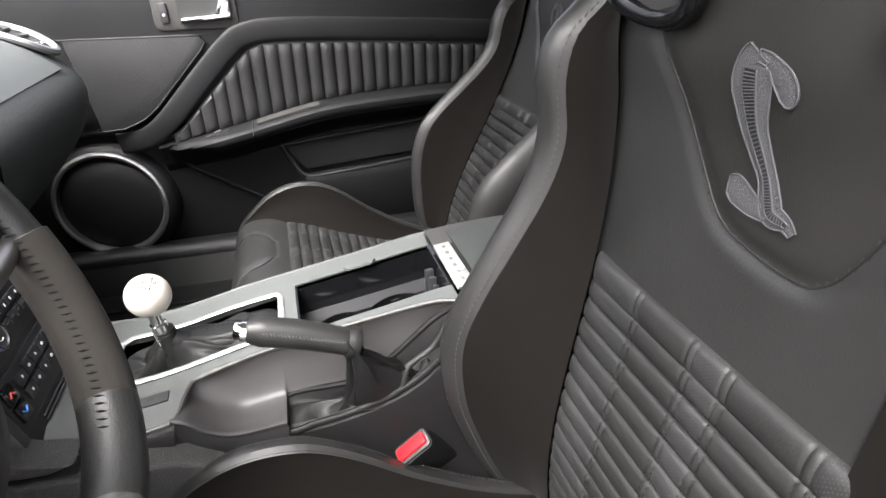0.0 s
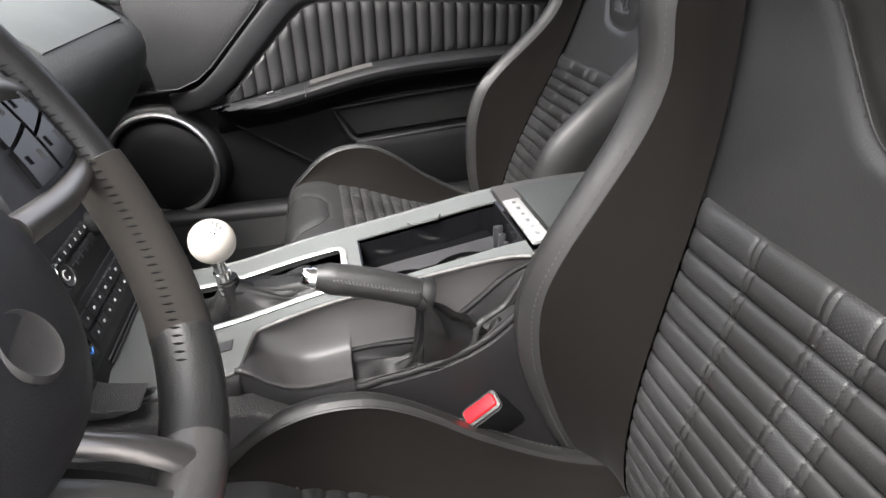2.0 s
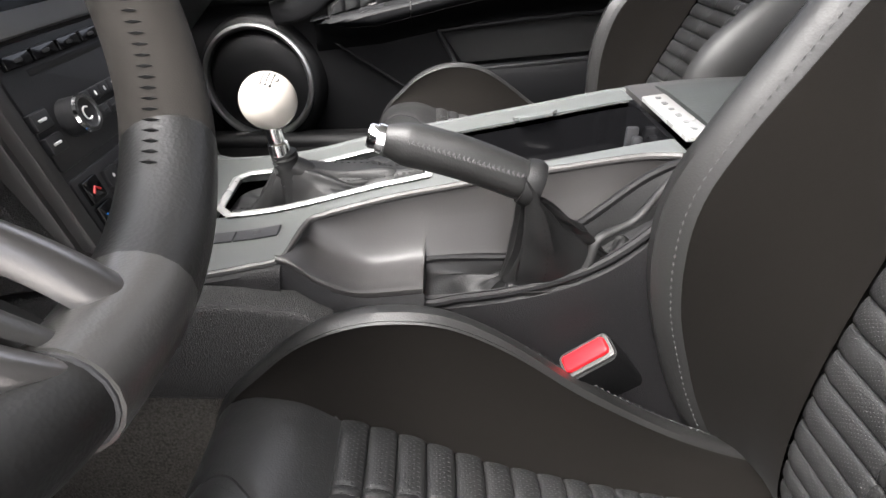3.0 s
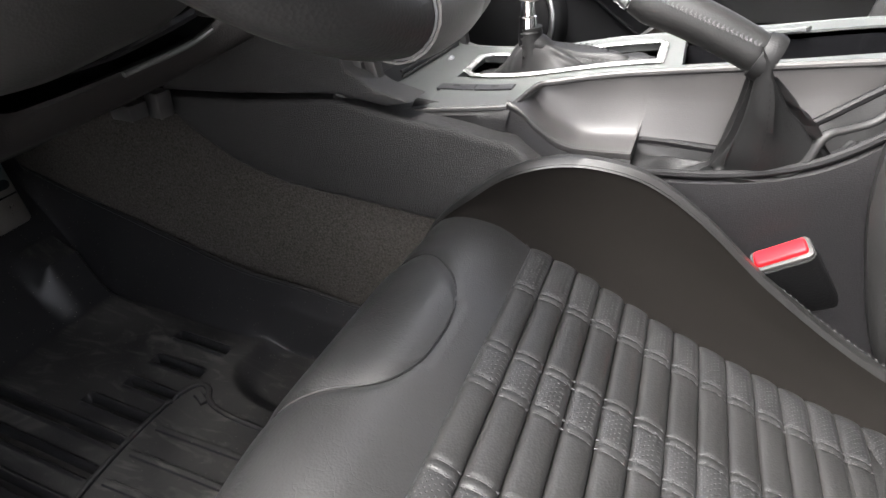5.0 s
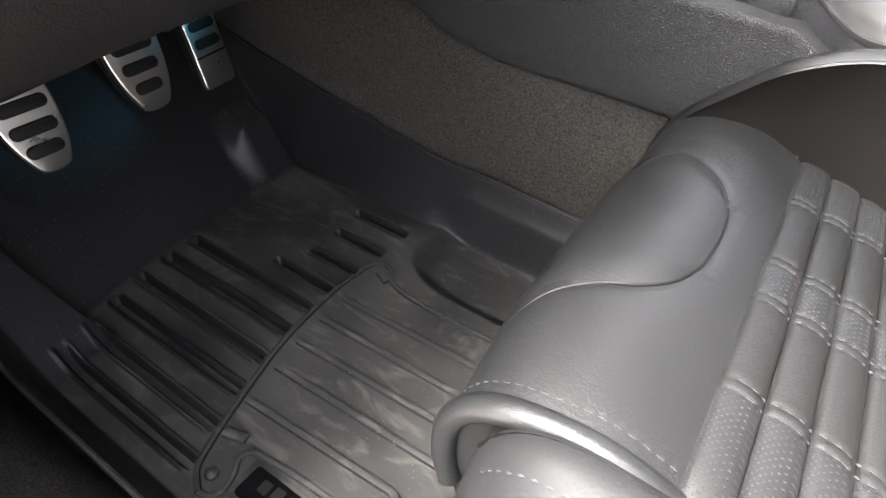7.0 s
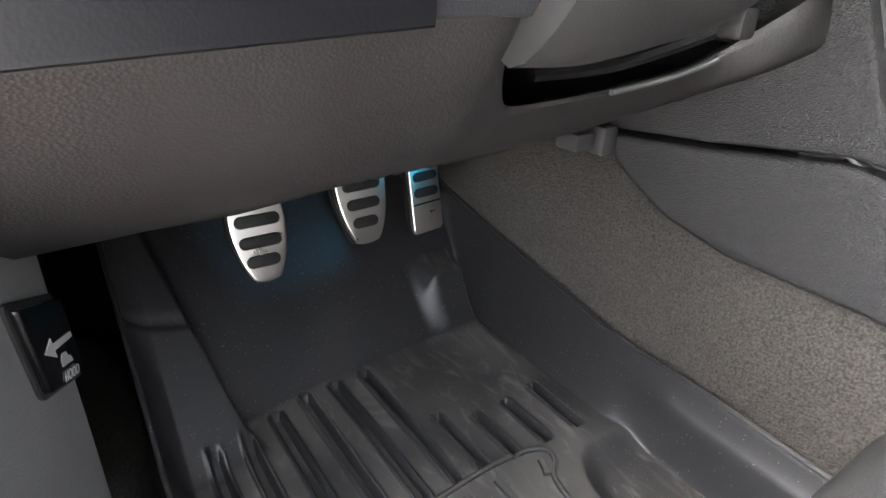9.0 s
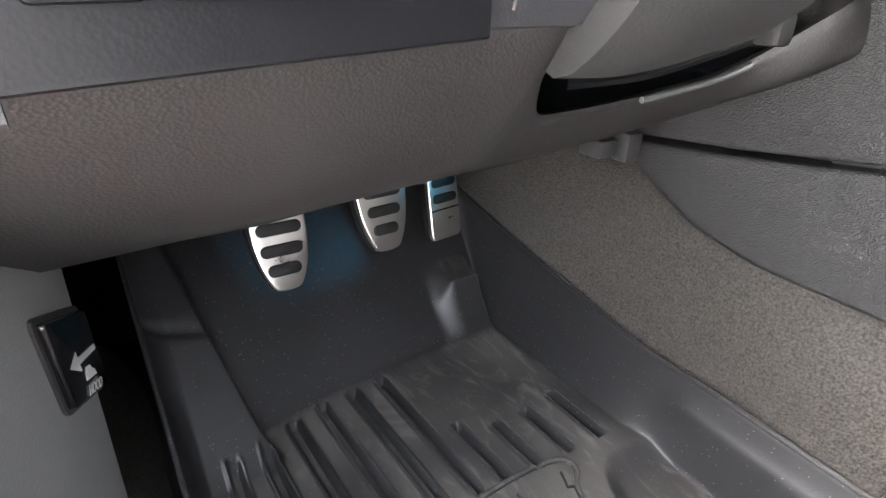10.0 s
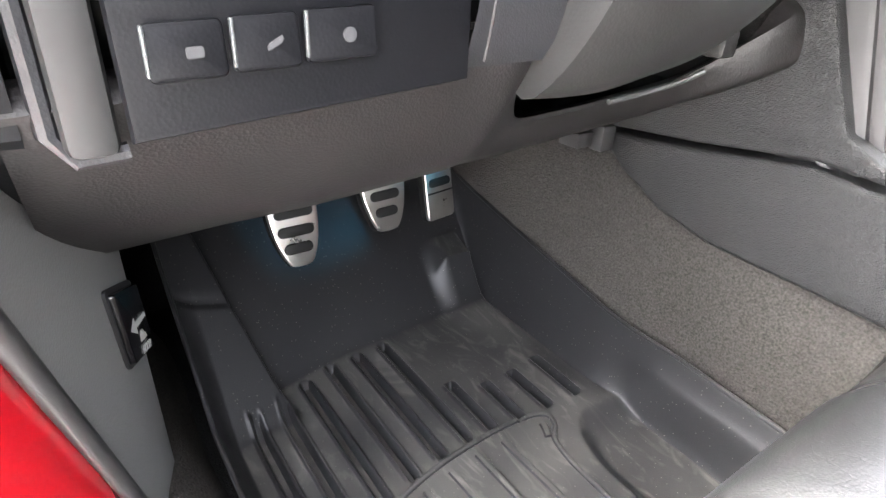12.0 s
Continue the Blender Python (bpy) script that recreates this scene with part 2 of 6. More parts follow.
RED_BUTTON = shader("red_plastic", (0.42, 0.006, 0.010), 0.4, 0, 0.2)[0]
RED_PAINT = shader("red_car_paint", (0.5, 0.004, 0.012), 0.15)[0]
RED_PAINT.node_tree.nodes["Principled BSDF"].inputs["Coat Weight"].default_value = 0.8
WHITE_MARK = shader("white_print", (0.7, 0.7, 0.7), 0.5)[0]
PLATE_PRINT = shader("worn_plate_print", (0.012, 0.012, 0.012), 0.7, 0, 0.08)[0]
PALE_PRINT = shader("pale_print", (0.42, 0.42, 0.40), 0.5)[0]
PALE_MARK = shader("grey_print", (0.035, 0.035, 0.036), 0.6, 0, 0.1)[0]
COVER_GREY = plastic("grey_seat_cover", (0.035, 0.035, 0.0355), 0.5, 600, 0.2)
PANEL_BLACK = plastic("switch_panel_black", (0.0036, 0.0037, 0.0044), 0.5, 700, 0.15, "voronoi", 0.0003, 0.10)
BLUE_MARK = shader("blue_print", (0.02, 0.2, 0.7), 0.5)[0]
RED_MARK = shader("red_print", (0.6, 0.03, 0.03), 0.5)[0]
# Paler copy of DASH_SKIN: light on the upturned face, as colour.
LIT_DASH_SKIN = plastic("lit_dash_vinyl", (0.040, 0.044, 0.0425), 0.5, 600, 0.2)
SILL_BLACK = plastic("sill_black_plastic", (0.0045, 0.0045, 0.0048), 0.5, 600, 0.3, "voronoi", 0.0005, 0.14)
SCREEN = shader("dark_screen", (0.01, 0.012, 0.014), 0.15)[0]
CONCRETE = plastic("grey_floor", (0.25, 0.246, 0.24), 0.6, 60, 0.2, "noise", 0.002)
HEADLINER = plastic("grey_headliner", (0.3, 0.3, 0.29), 0.9, 800, 0.3)


# ---- building helpers ----
def part(name, bm, material, parent=None, label="", angle=40):
    """Links a bmesh as one mesh object, under a thing or a part."""
    me = bpy.data.meshes.new(name)
    bmesh.ops.recalc_face_normals(bm, faces=bm.faces)
    bm.transform(Matrix.Diagonal((SIZE, SIZE, SIZE, 1)))
    bm.to_mesh(me)
    bm.free()
    me.polygons.foreach_set("use_smooth", [True] * len(me.polygons))
    me.set_sharp_from_angle(angle=radians(angle))
    for m in material if isinstance(material, (list, tuple)) else [material]:
        me.materials.append(m)
    ob = new(name, me)
    if parent is not None:
        ob.parent = parent
        ob.matrix_parent_inverse = parent.matrix_world.inverted()
    if label:
        ob["label"] = label
    return ob


def thing(name, at, label, category, group="", kind=""):
    """An empty at a thing's base, for its parts."""
    e = new(name)
    e.empty_display_size = 0.02
    e.location = Vector(at) * SIZE
    bpy.context.view_layer.update()
    return tagged(e, label, category, group, kind)


def solo(name, bm, material, label, category="", kind="", group="", angle=40):
    return tagged(part(name, bm, material, None, "", angle), label, category, group, kind)


def box(x0, x1, y0, y1, z0, z1, bev=0.0, seg=2):
    bm = bmesh.new()
    bmesh.ops.create_cube(bm, size=1, matrix=Matrix.LocRotScale(((x0 + x1) / 2, (y0 + y1) / 2, (z0 + z1) / 2), None, (abs(x1 - x0), abs(y1 - y0), abs(z1 - z0))))
    if bev:
        bmesh.ops.bevel(bm, geom=list(bm.edges), offset=bev, segments=seg, affect="EDGES", profile=0.5)
    return bm


def moved(bm, m):
    bm.transform(m)
    return bm


def joined(*bms):
    out = bmesh.new()
    for b in bms:
        me = bpy.data.meshes.new("tmp")
        b.to_mesh(me)
        b.free()
        out.from_mesh(me)
        bpy.data.meshes.remove(me)
    return out


def grid(f, nu, nv, close_u=False, close_v=False, thick=0.0, away=(0, 0, -1), mat=None):
    """A surface of nu by nv cells through f(u, v), u and v from 0 to 1; thick: a second skin that far to the side of away."""
    bm = bmesh.new()
    mu, mv = nu + (not close_u), nv + (not close_v)
    pts = [[f(i / nu, j / nv) for j in range(mv)] for i in range(mu)]
    skins = [[[bm.verts.new(q) for q in row] for row in pts]]
    if thick:
        back = []
        for i in range(mu):
            row = []
            for j in range(mv):
                du = pts[(i + 1) % mu if close_u else min(i + 1, mu - 1)][j] - pts[(i - 1) % mu if close_u else max(i - 1, 0)][j]
                dv = pts[i][(j + 1) % mv if close_v else min(j + 1, mv - 1)] - pts[i][(j - 1) % mv if close_v else max(j - 1, 0)]
                n = du.cross(dv).normalized()
                row.append(n)
            back.append(row)
        total = sum((n for row in back for n in row), Vector())
        k = abs(thick) * (1 if total.dot(Vector(away)) >= 0 else -1)
        skins.append([[bm.verts.new(pts[i][j] + back[i][j] * k) for j in range(mv)] for i in range(mu)])
    for rows in skins:
        for i in range(nu):
            for j in range(nv):
                p, q, k = rows[i], rows[(i + 1) % mu], (j + 1) % mv
                fc = bm.faces.new((p[j], q[j], q[k], p[k]))
                if mat:
                    fc.material_index = mat((i + 0.5) / nu, (j + 0.5) / nv)
    if thick:
        s, t = skins
        if not close_u:
            for i in (0, mu - 1):
                for j in range(nv):
                    k = (j + 1) % mv
                    bm.faces.new((s[i][j], s[i][k], t[i][k], t[i][j]))
        if not close_v:
            for j in (0, mv - 1):
                for i in range(nu):
                    k = (i + 1) % mu
                    bm.faces.new((s[i][j], s[k][j], t[k][j], t[i][j]))
    return bm


def spline(pts, n=8, cyclic=False):
    """Catmull-Rom through the points, n steps between two."""
    p = [Vector(q) for q in pts]
    out = []
    m = len(p)
    for i in range(m if cyclic else m - 1):
        if cyclic:
            a, b, c, d = p[(i - 1) % m], p[i], p[(i + 1) % m], p[(i + 2) % m]
        else:
            a, b, c, d = p[max(i - 1, 0)], p[i], p[i + 1], p[min(i + 2, m - 1)]
        for k in range(n):
            t = k / n
            out.append(0.5 * (2 * b + (c - a) * t + (2 * a - 5 * b + 4 * c - d) * t * t + (3 * b - a - 3 * c + d) * t ** 3))
    if not cyclic:
        out.append(p[-1])
    return out


def curve(pts):
    """A smooth function of the first number from pairs (or tuples) of sorted points."""
    xs = [q[0] for q in pts]
    ys = [q[1] for q in pts]

    def at(x):
        if x <= xs[0]:
            return ys[0]
        if x >= xs[-1]:
            return ys[-1]
        i = max(k for k in range(len(xs) - 1) if xs[k] <= x)
        h = xs[i + 1] - xs[i]
        t = (x - xs[i]) / h
        s = lambda k: (ys[min(k + 1, len(xs) - 1)] - ys[max(k - 1, 0)]) / (xs[min(k + 1, len(xs) - 1)] - xs[max(k - 1, 0)])
        return (2 * t ** 3 - 3 * t * t + 1) * ys[i] + (t ** 3 - 2 * t * t + t) * h * s(i) + (3 * t * t - 2 * t ** 3) * ys[i + 1] + (t ** 3 - t * t) * h * s(i + 1)
    return at


def along(pts, t):
    """The place at t (0 to 1) on a polyline, by length."""
    ls = [0.0]
    for a, b in zip(pts, pts[1:]):
        ls.append(ls[-1] + (b - a).length)
    d = t * ls[-1]
    for i in range(len(pts) - 1):
        if d <= ls[i + 1] or i == len(pts) - 2:
            k = (d - ls[i]) / max(ls[i + 1] - ls[i], 1e-9)
            return pts[i].lerp(pts[i + 1], min(max(k, 0), 1))


def tube(pts, rad, n=10, cyclic=False, flat=1.0, up=None):
    """A tube along points; rad is a number or a function of 0..1. flat squeezes it along up."""
    p = [Vector(q) for q in pts]
    m = len(p)
    bm = bmesh.new()
    rings = []
    side = None
    for i, q in enumerate(p):
        d = (p[(i + 1) % m] - p[i - 1]) if cyclic else (p[min(i + 1, m - 1)] - p[max(i - 1, 0)])
        d.normalize()
        if up is not None:
            side = d.cross(Vector(up)).normalized()
        elif side is None:
            side = d.orthogonal().normalized()
        else:
            side = (side - d * side.dot(d)).normalized()
        top = side.cross(d).normalized()
        r = rad(i / max(m - 1, 1)) if callable(rad) else rad
        rings.append([bm.verts.new(q + r * (math.cos(2 * math.pi * k / n) * side + flat * math.sin(2 * math.pi * k / n) * top)) for k in range(n)])
    for i in range(m if cyclic else m - 1):
        a, b = rings[i], rings[(i + 1) % m]
        for k in range(n):
            bm.faces.new((a[k], a[(k + 1) % n], b[(k + 1) % n], b[k]))
    if not cyclic:
        bm.faces.new(rings[0][::-1])
        bm.faces.new(rings[-1])
    return bm


def lathe(profile, center, axis, n=32, cap=False):
    """Turns a profile of (distance along axis, radius) about an axis."""
    ax = Vector(axis).normalized()
    u = ax.orthogonal().normalized()
    w = ax.cross(u)
    c = Vector(center)
    bm = bmesh.new()
    rings = []
    for d, r in profile:
        rings.append([bm.verts.new(c + ax * d + r * (math.cos(2 * math.pi * k / n) * u + math.sin(2 * math.pi * k / n) * w)) for k in range(n)])
    for a, b in zip(rings, rings[1:]):
        for k in range(n):
            bm.faces.new((a[k], a[(k + 1) % n], b[(k + 1) % n], b[k]))
    if cap:
        bm.faces.new(rings[0][::-1])
        bm.faces.new(rings[-1])
    return bm


def prism(poly, origin, ux, uy, depth, bev=0.0, seg=2):
    """A flat outline in the plane (ux, uy), given depth along ux x uy, with bevelled rims."""
    o, ux, uy = Vector(origin), Vector(ux).normalized(), Vector(uy).normalized()
    n = ux.cross(uy).normalized()
    bm = bmesh.new()
    lo = [bm.verts.new(o + ux * a + uy * b) for a, b in poly]
    hi = [bm.verts.new(o + ux * a + uy * b + n * depth) for a, b in poly]
    k = len(poly)
    bm.faces.new(lo[::-1])
    top = bm.faces.new(hi)
    for i in range(k):
        bm.faces.new((lo[i], lo[(i + 1) % k], hi[(i + 1) % k], hi[i]))
    bmesh.ops.recalc_face_normals(bm, faces=bm.faces)
    if bev:
        bmesh.ops.bevel(bm, geom=list(top.edges), offset=bev, segments=seg, affect="EDGES", profile=0.5)
    return bm


def rounded(w, h, r, n=4):
    """A rounded rectangle of that size about the origin."""
    out = []
    for cx, cy, a0 in ((w / 2 - r, h / 2 - r, 0), (-w / 2 + r, h / 2 - r, 90), (-w / 2 + r, -h / 2 + r, 180), (w / 2 - r, -h / 2 + r, 270)):
        for k in range(n + 1):
            a = radians(a0 + 90 * k / n)
            out.append((cx + r * math.cos(a), cy + r * math.sin(a)))
    return out


def smooth_outline(pts, n=6):
    return [(q.x, q.y) for q in spline([(a, b, 0) for a, b in pts], n, True)]


def stitches(paths, length=0.0042, gap=0.0022, r=0.0007):
    """Rows of short raised threads along paths."""
    out = bmesh.new()
    for pts in paths:
        total = sum((b - a).length for a, b in zip(pts, pts[1:]))
        k = int(total / (length + gap))
        for i in range(k):
            a = along(pts, (i * (length + gap)) / total)
            b = along(pts, (i * (length + gap) + length) / total)
            d = (b - a)
            if d.length < 1e-5:
                continue
            d.normalize()
            s = d.orthogonal().normalized() * r
            w = d.cross(s).normalized() * r
            mid = (a + b) / 2
            ends = [out.verts.new(a), out.verts.new(b)]
            ring = [out.verts.new(mid + q) for q in (s, w, -s, -w)]
            for j in range(4):
                out.faces.new((ends[0], ring[j], ring[(j + 1) % 4]))
                out.faces.new((ends[1], ring[(j + 1) % 4], ring[j]))
    return out


def step(t):
    t = min(1, max(0, t))
    return t * t * (3 - 2 * t)

# ---- structure: the shell of the car ----
solo("ground", box(-150, 150, -150, 150, -0.1, 0.0), CONCRETE, "grey concrete floor under the car", "ground", "structure")
solo("car_floor", box(-0.72, 1.2, -0.60, 0.78, 0.20, 0.270, 0.004), CARPET, "black carpeted car floor", "floor", "structure")
solo("wall_front", grid(lambda u, v: Vector((-0.60 - 0.10 * (1 - u) ** 2 + 0.02 * math.sin(9 * v), -0.62 + 1.40 * v, 0.24 + 0.62 * u)), 10, 20, thick=0.02, away=(-1, 0, 0)), CARPET,
     "black carpeted bulkhead at the front of the footwells", "bulkhead", "structure")
# Unseen rear wall, raised to the roof to keep light out.
solo("wall_rear", box(1.2, 1.23, -0.70, 0.80, 0.2, 1.28, 0.004), CARPET, "unseen black wall behind the seats that blocks light", "bulkhead", "structure")
# Roof and pillars stay out of view; they limit where daylight enters.
solo("ceiling", box(-0.05, 1.25, -0.52, 0.60, 1.26, 1.30, 0.01), HEADLINER, "unseen pale grey car roof that shapes the light", "ceiling", "structure")
for side in (-0.60, 0.66):
    solo("pillar_rear", box(1.15, 1.24, side - 0.03, side + 0.03, 0.9, 1.28, 0.01), HEADLINER, "unseen grey rear roof pillar", "pillar", "structure")
    solo("pillar_front", tube([(-0.78, side * 1.05, 0.84), (-0.4, side, 1.08), (-0.02, side * 0.95, 1.28)], 0.035, 10), HEADLINER, "unseen grey windscreen pillar", "pillar", "structure")

solo("wall_side", box(-0.72, -0.398, -0.625, -0.588, 0.25, 0.80, 0.006), TUNNEL_CARPET, "black carpeted side of the footwell", "side wall", "structure")
# Unseen walls behind the doors, added to make the light more directional.
for side in (-0.655, 0.70):
    solo("wall_side", box(0.66, 1.22, side - 0.025, side + 0.025, 0.25, 1.28, 0.008), CARPET, "unseen dark wall behind the door that blocks light", "side wall", "structure")

# red body of the car at the open door
body = thing("door_frame", (-0.3, -0.68, 0.15), "red painted metal door opening of the car", "door frame", "", "structure")
part("sill_panel", box(-0.62, 1.2, -0.735, -0.625, 0.15, 0.295, 0.02, 3), RED_PAINT, body)
# Out of view; added to keep red bounce off the knee panel.
part("sill_bounce_cover", box(-0.28, 1.0, -0.728, -0.628, 0.290, 0.303, 0.005), DARK, body, "unseen black cover that cuts the sill's red bounce")
part("hinge_post", grid(lambda u, v: Vector((-0.56 + 0.13 * v ** 2 - 0.02 * u, -0.645 - 0.10 * v + 0.02 * u, 0.20 + 0.62 * u)), 12, 12, thick=0.03, away=(0, -1, 0)), RED_PAINT, body)
part("door_seal", tube(spline([(-0.385, -0.628, 0.66), (-0.375, -0.626, 0.52), (-0.33, -0.626, 0.42), (-0.27, -0.628, 0.335), (-0.18, -0.63, 0.315), (0.2, -0.632, 0.312), (0.9, -0.632, 0.32)], 8), 0.008, 8), DARK, body, "black rubber door seal")

# carpet on the transmission tunnel
def tunnel_at(u, v):
    x = -0.66 + 0.60 * u
    prof = spline([(0, -0.190, 0.27), (0, -0.184, 0.33), (0, -0.178, 0.39), (0, -0.166, 0.45), (0, -0.150, 0.50), (0, -0.12, 0.525)], 4)
    q = along(prof, v)
    flare = 0.03 * max(0, (-0.40 - x) / 0.26) ** 1.5
    return Vector((x, q.y - flare + 0.004 * math.sin(22 * x + 5 * v), q.z + 0.004 * math.sin(15 * x)))


solo("tunnel_carpet", joined(grid(tunnel_at, 50, 16), grid(lambda u, v: Vector((1, -1, 1)) * tunnel_at(u, v) + Vector((0, -0.07, 0)), 40, 12)), TUNNEL_CARPET,
     "dark grey-brown pile carpet on the transmission tunnel", "carpet", "structure")
solo("sill_carpet", grid(lambda u, v: along(spline([(-0.62 + 1.5 * u, -0.618, 0.326), (-0.62 + 1.5 * u, -0.59, 0.320), (-0.62 + 1.5 * u, -0.566, 0.304), (-0.62 + 1.5 * u, -0.548, 0.268)], 4), v) + Vector((0, 0.003 * math.sin(40 * u), 0)), 40, 10, thick=-0.01),
     TUNNEL_CARPET, "dark carpet along the door sill", "carpet", "structure")

# grey kick panel with the bonnet release lever
kick = thing("kick_panel", (-0.34, -0.60, 0.30), "grey plastic kick panel beside the footwell", "trim panel", "", "structure")
def kick_at(u, v):
    z = 0.285 + 0.42 * u
    x = -0.402 + (0.172 + (z - 0.57) * 0.42) * v
    return Vector((x, -0.5765 - 0.30 * (x + 0.402) - 0.02 * max(0, (0.10 - v) / 0.10) ** 2, z))


part("jamb_panel", grid(lambda u, v: kick_at(u * 0.62, 0.93 + 0.55 * v) + Vector((0, -0.005 - 0.03 * v * v, 0)), 14, 12, thick=0.004, away=(0, -1, 0)), RED_PAINT, body)
part("panel", grid(kick_at, 20, 28, thick=0.003, away=(0, -1, 0)), GREY_TRIM, kick)
# Added strip that hides the panel's sunlit cut edge.
part("edge_mask", tube([kick_at(k / 16, 1.0) + Vector((0.0015, -0.002, 0)) for k in range(17)], 0.0048, 10), SATIN_DARK, kick, "dark strip added over the bright panel edge")
UXL, UYL = Vector((0.0505, -0.0150, 0.0235)).normalized(), Vector((0.0083, -0.0025, 0.053)).normalized()
NL = UXL.cross(UYL).normalized()
LO = Vector((-0.367, -0.5868, 0.459))
part("lever_well", prism(rounded(0.064, 0.060, 0.006), LO + NL * 0.001, UXL, UYL, -0.0025, 0.0006), BLACK_VOID, kick)
lever = part("release_lever", prism(rounded(0.0570, 0.0530, 0.003), LO, UXL, UYL, -0.005, 0.0015), GLOSS_BLACK, kick, "black bonnet release lever")
LO = LO - NL * 0.005
part("arrow_mark", prism([(0.0197, -0.0026), (0.0065, 0.0050), (0.0065, 0.0012), (-0.023, 0.0040), (-0.023, 0.0004), (0.0065, -0.0030), (0.0065, -0.0075)], LO, UXL, UYL, -0.0004), PALE_PRINT, lever, "white printed arrow")
part("car_mark", prism([(-0.0125, -0.0145), (-0.0115, -0.0105), (-0.0085, -0.0098), (-0.0065, -0.0068), (-0.0005, -0.0070), (0.0025, -0.0102), (0.004, -0.0150)], LO, UXL, UYL, -0.0004), PALE_PRINT, lever, "white printed car symbol")
word = bpy.data.curves.new("word", "FONT")
word.body, word.size, word.align_x, word.extrude = "HOOD", 0.0076 * SIZE, "CENTER", 0.0002
word.materials.append(PALE_PRINT)
word_ob = new("lettering", word)
wx = -UXL
wz = -NL
wy = wz.cross(wx)
word_ob.matrix_world = Matrix.Translation((LO + UXL * -0.003 + UYL * -0.0245 - NL * 0.0005) * SIZE) @ Matrix((wx, wy, wz)).transposed().to_4x4()
word_ob.parent = lever
word_ob["label"] = "white printed word"


# ---- driver's footwell: mat and pedals ----
mat_crease = curve([(-0.55, -0.436), (-0.50, -0.446), (-0.41, -0.466), (-0.35, -0.470), (-0.27, -0.477), (-0.20, -0.484)])
mat_wall_foot = curve([(-0.56, -0.206), (-0.47, -0.213), (-0.34, -0.215), (-0.30, -0.213), (-0.27, -0.207), (-0.05, -0.205)])
mat_wall_top = curve([(-0.58, 0.412), (-0.54, 0.402), (-0.45, 0.382), (-0.39, 0.369), (-0.31, 0.353), (-0.244, 0.351), (-0.18, 0.347), (-0.05, 0.338)])
curl_front = curve([(-0.512, -0.268), (-0.484, -0.279), (-0.456, -0.288), (-0.403, -0.301), (-0.336, -0.305), (-0.297, -0.303)])


def hinge(d, soft=0.006):
    """0 below 0, d above it, with a rounded corner."""
    return 0.5 * (d + math.sqrt(d * d + soft * soft))


def mat_z(x):
    return 0.2865 + 0.0035 * step((-0.12 - x) / 0.3)


# moulded channels: (front end, rear end, y)
CHANNELS = [(x0, curl_front(y) - 0.006, y) for x0, y in ((-0.420, -0.511), (-0.425, -0.484), (-0.450, -0.454), (-0.459, -0.424), (-0.461, -0.394), (-0.463, -0.364))]
CHANNELS += [(-0.378, -0.309, -0.338), (-0.361, -0.305, -0.308), (-0.361, -0.304, -0.275), (-0.364, -0.302, -0.240)]


def channel_depth(x, y):
    d = 0.0
    for x0, x1, yy in CHANNELS:
        dy = abs(y - yy)
        if dy < 0.009 and x0 - 0.005 < x < x1 + 0.005:
            ends = step((x - x0 + 0.002) / 0.005) * step((x1 + 0.002 - x) / 0.005)
            d += ends * (step((0.0044 - dy) / 0.0018) - 0.30 * math.exp(-((dy - 0.0062) / 0.0012) ** 2))
    return d


def mat_surface(x, y):
    z = mat_z(x)
    toe = 1.15 * hinge(mat_crease(y) - x)
    # footrest block beside the clutch pedal
    rest = 1.10 * hinge(-0.408 - 0.25 * (y + 0.50) - x, 0.005) * (1 - 0.035 * math.exp(-((x + 0.489) / 0.003) ** 2))
    side = step((-0.470 + 0.32 * (x + 0.42) - y) / 0.012)
    z += toe + max(0.0, rest - toe) * side
    # small moulded box behind the accelerator
    bx = step((y + 0.280) / 0.030) * step((-0.214 - y) / 0.008)
    z += bx * max(0.0, min(0.050, 1.9 * hinge(-0.4790 - x, 0.014)) - 0.85 * max(0.0, mat_crease(y) - x))
    # heel recess beside the tunnel
    r = math.hypot(max(0.0, abs(x + 0.17) - 0.045) / 0.070, max(0.0, abs(y + 0.235) - 0.012) / 0.040)
    z -= 0.0105 * step((1.0 - r) / 0.45) ** 0.8
    # upright walls
    foot = mat_wall_foot(x)
    k = max(0.0, min(1.0, (y - foot) / (-0.1895 - foot)))
    shelf = step((x + 0.30) / 0.05)
    z = max(z, z + (mat_wall_top(x) - z) * ((1 - shelf) * k ** 1.25 + shelf * (0.62 * step(k / 0.55) + 0.38 * k ** 3)))
    k = max(0.0, min(1.0, (-0.530 - y) / 0.017))
    z += max(0.0, 0.034 - 0.3 * max(0.0, z - 0.30)) * k ** 1.6
    ground = -0.0070 * channel_depth(x, y)
    return z + ground


def spaced(knots, n):
    """n + 1 places along a line of (share, value) knots."""
    out = []
    for k in range(n + 1):
        t = k / n
        i = max(j for j in range(len(knots) - 1) if knots[j][0] <= t)
        (t0, a), (t1, b) = knots[i], knots[i + 1]
        out.append(a + (b - a) * (t - t0) / (t1 - t0))
    return out


NX, NY = 190, 330
mat_xs = spaced([(0.0, -0.05), (0.22, -0.25), (0.82, -0.50), (1.0, -0.60)], NX)
mat_ys = spaced([(0.0, -0.5475), (0.07, -0.528), (0.89, -0.222), (1.0, -0.1888)], NY)
floor_mat = thing("floor_mat", (-0.30, -0.38, 0.285), "black moulded rubber floor mat, scuffed and dusty", "floor mat")
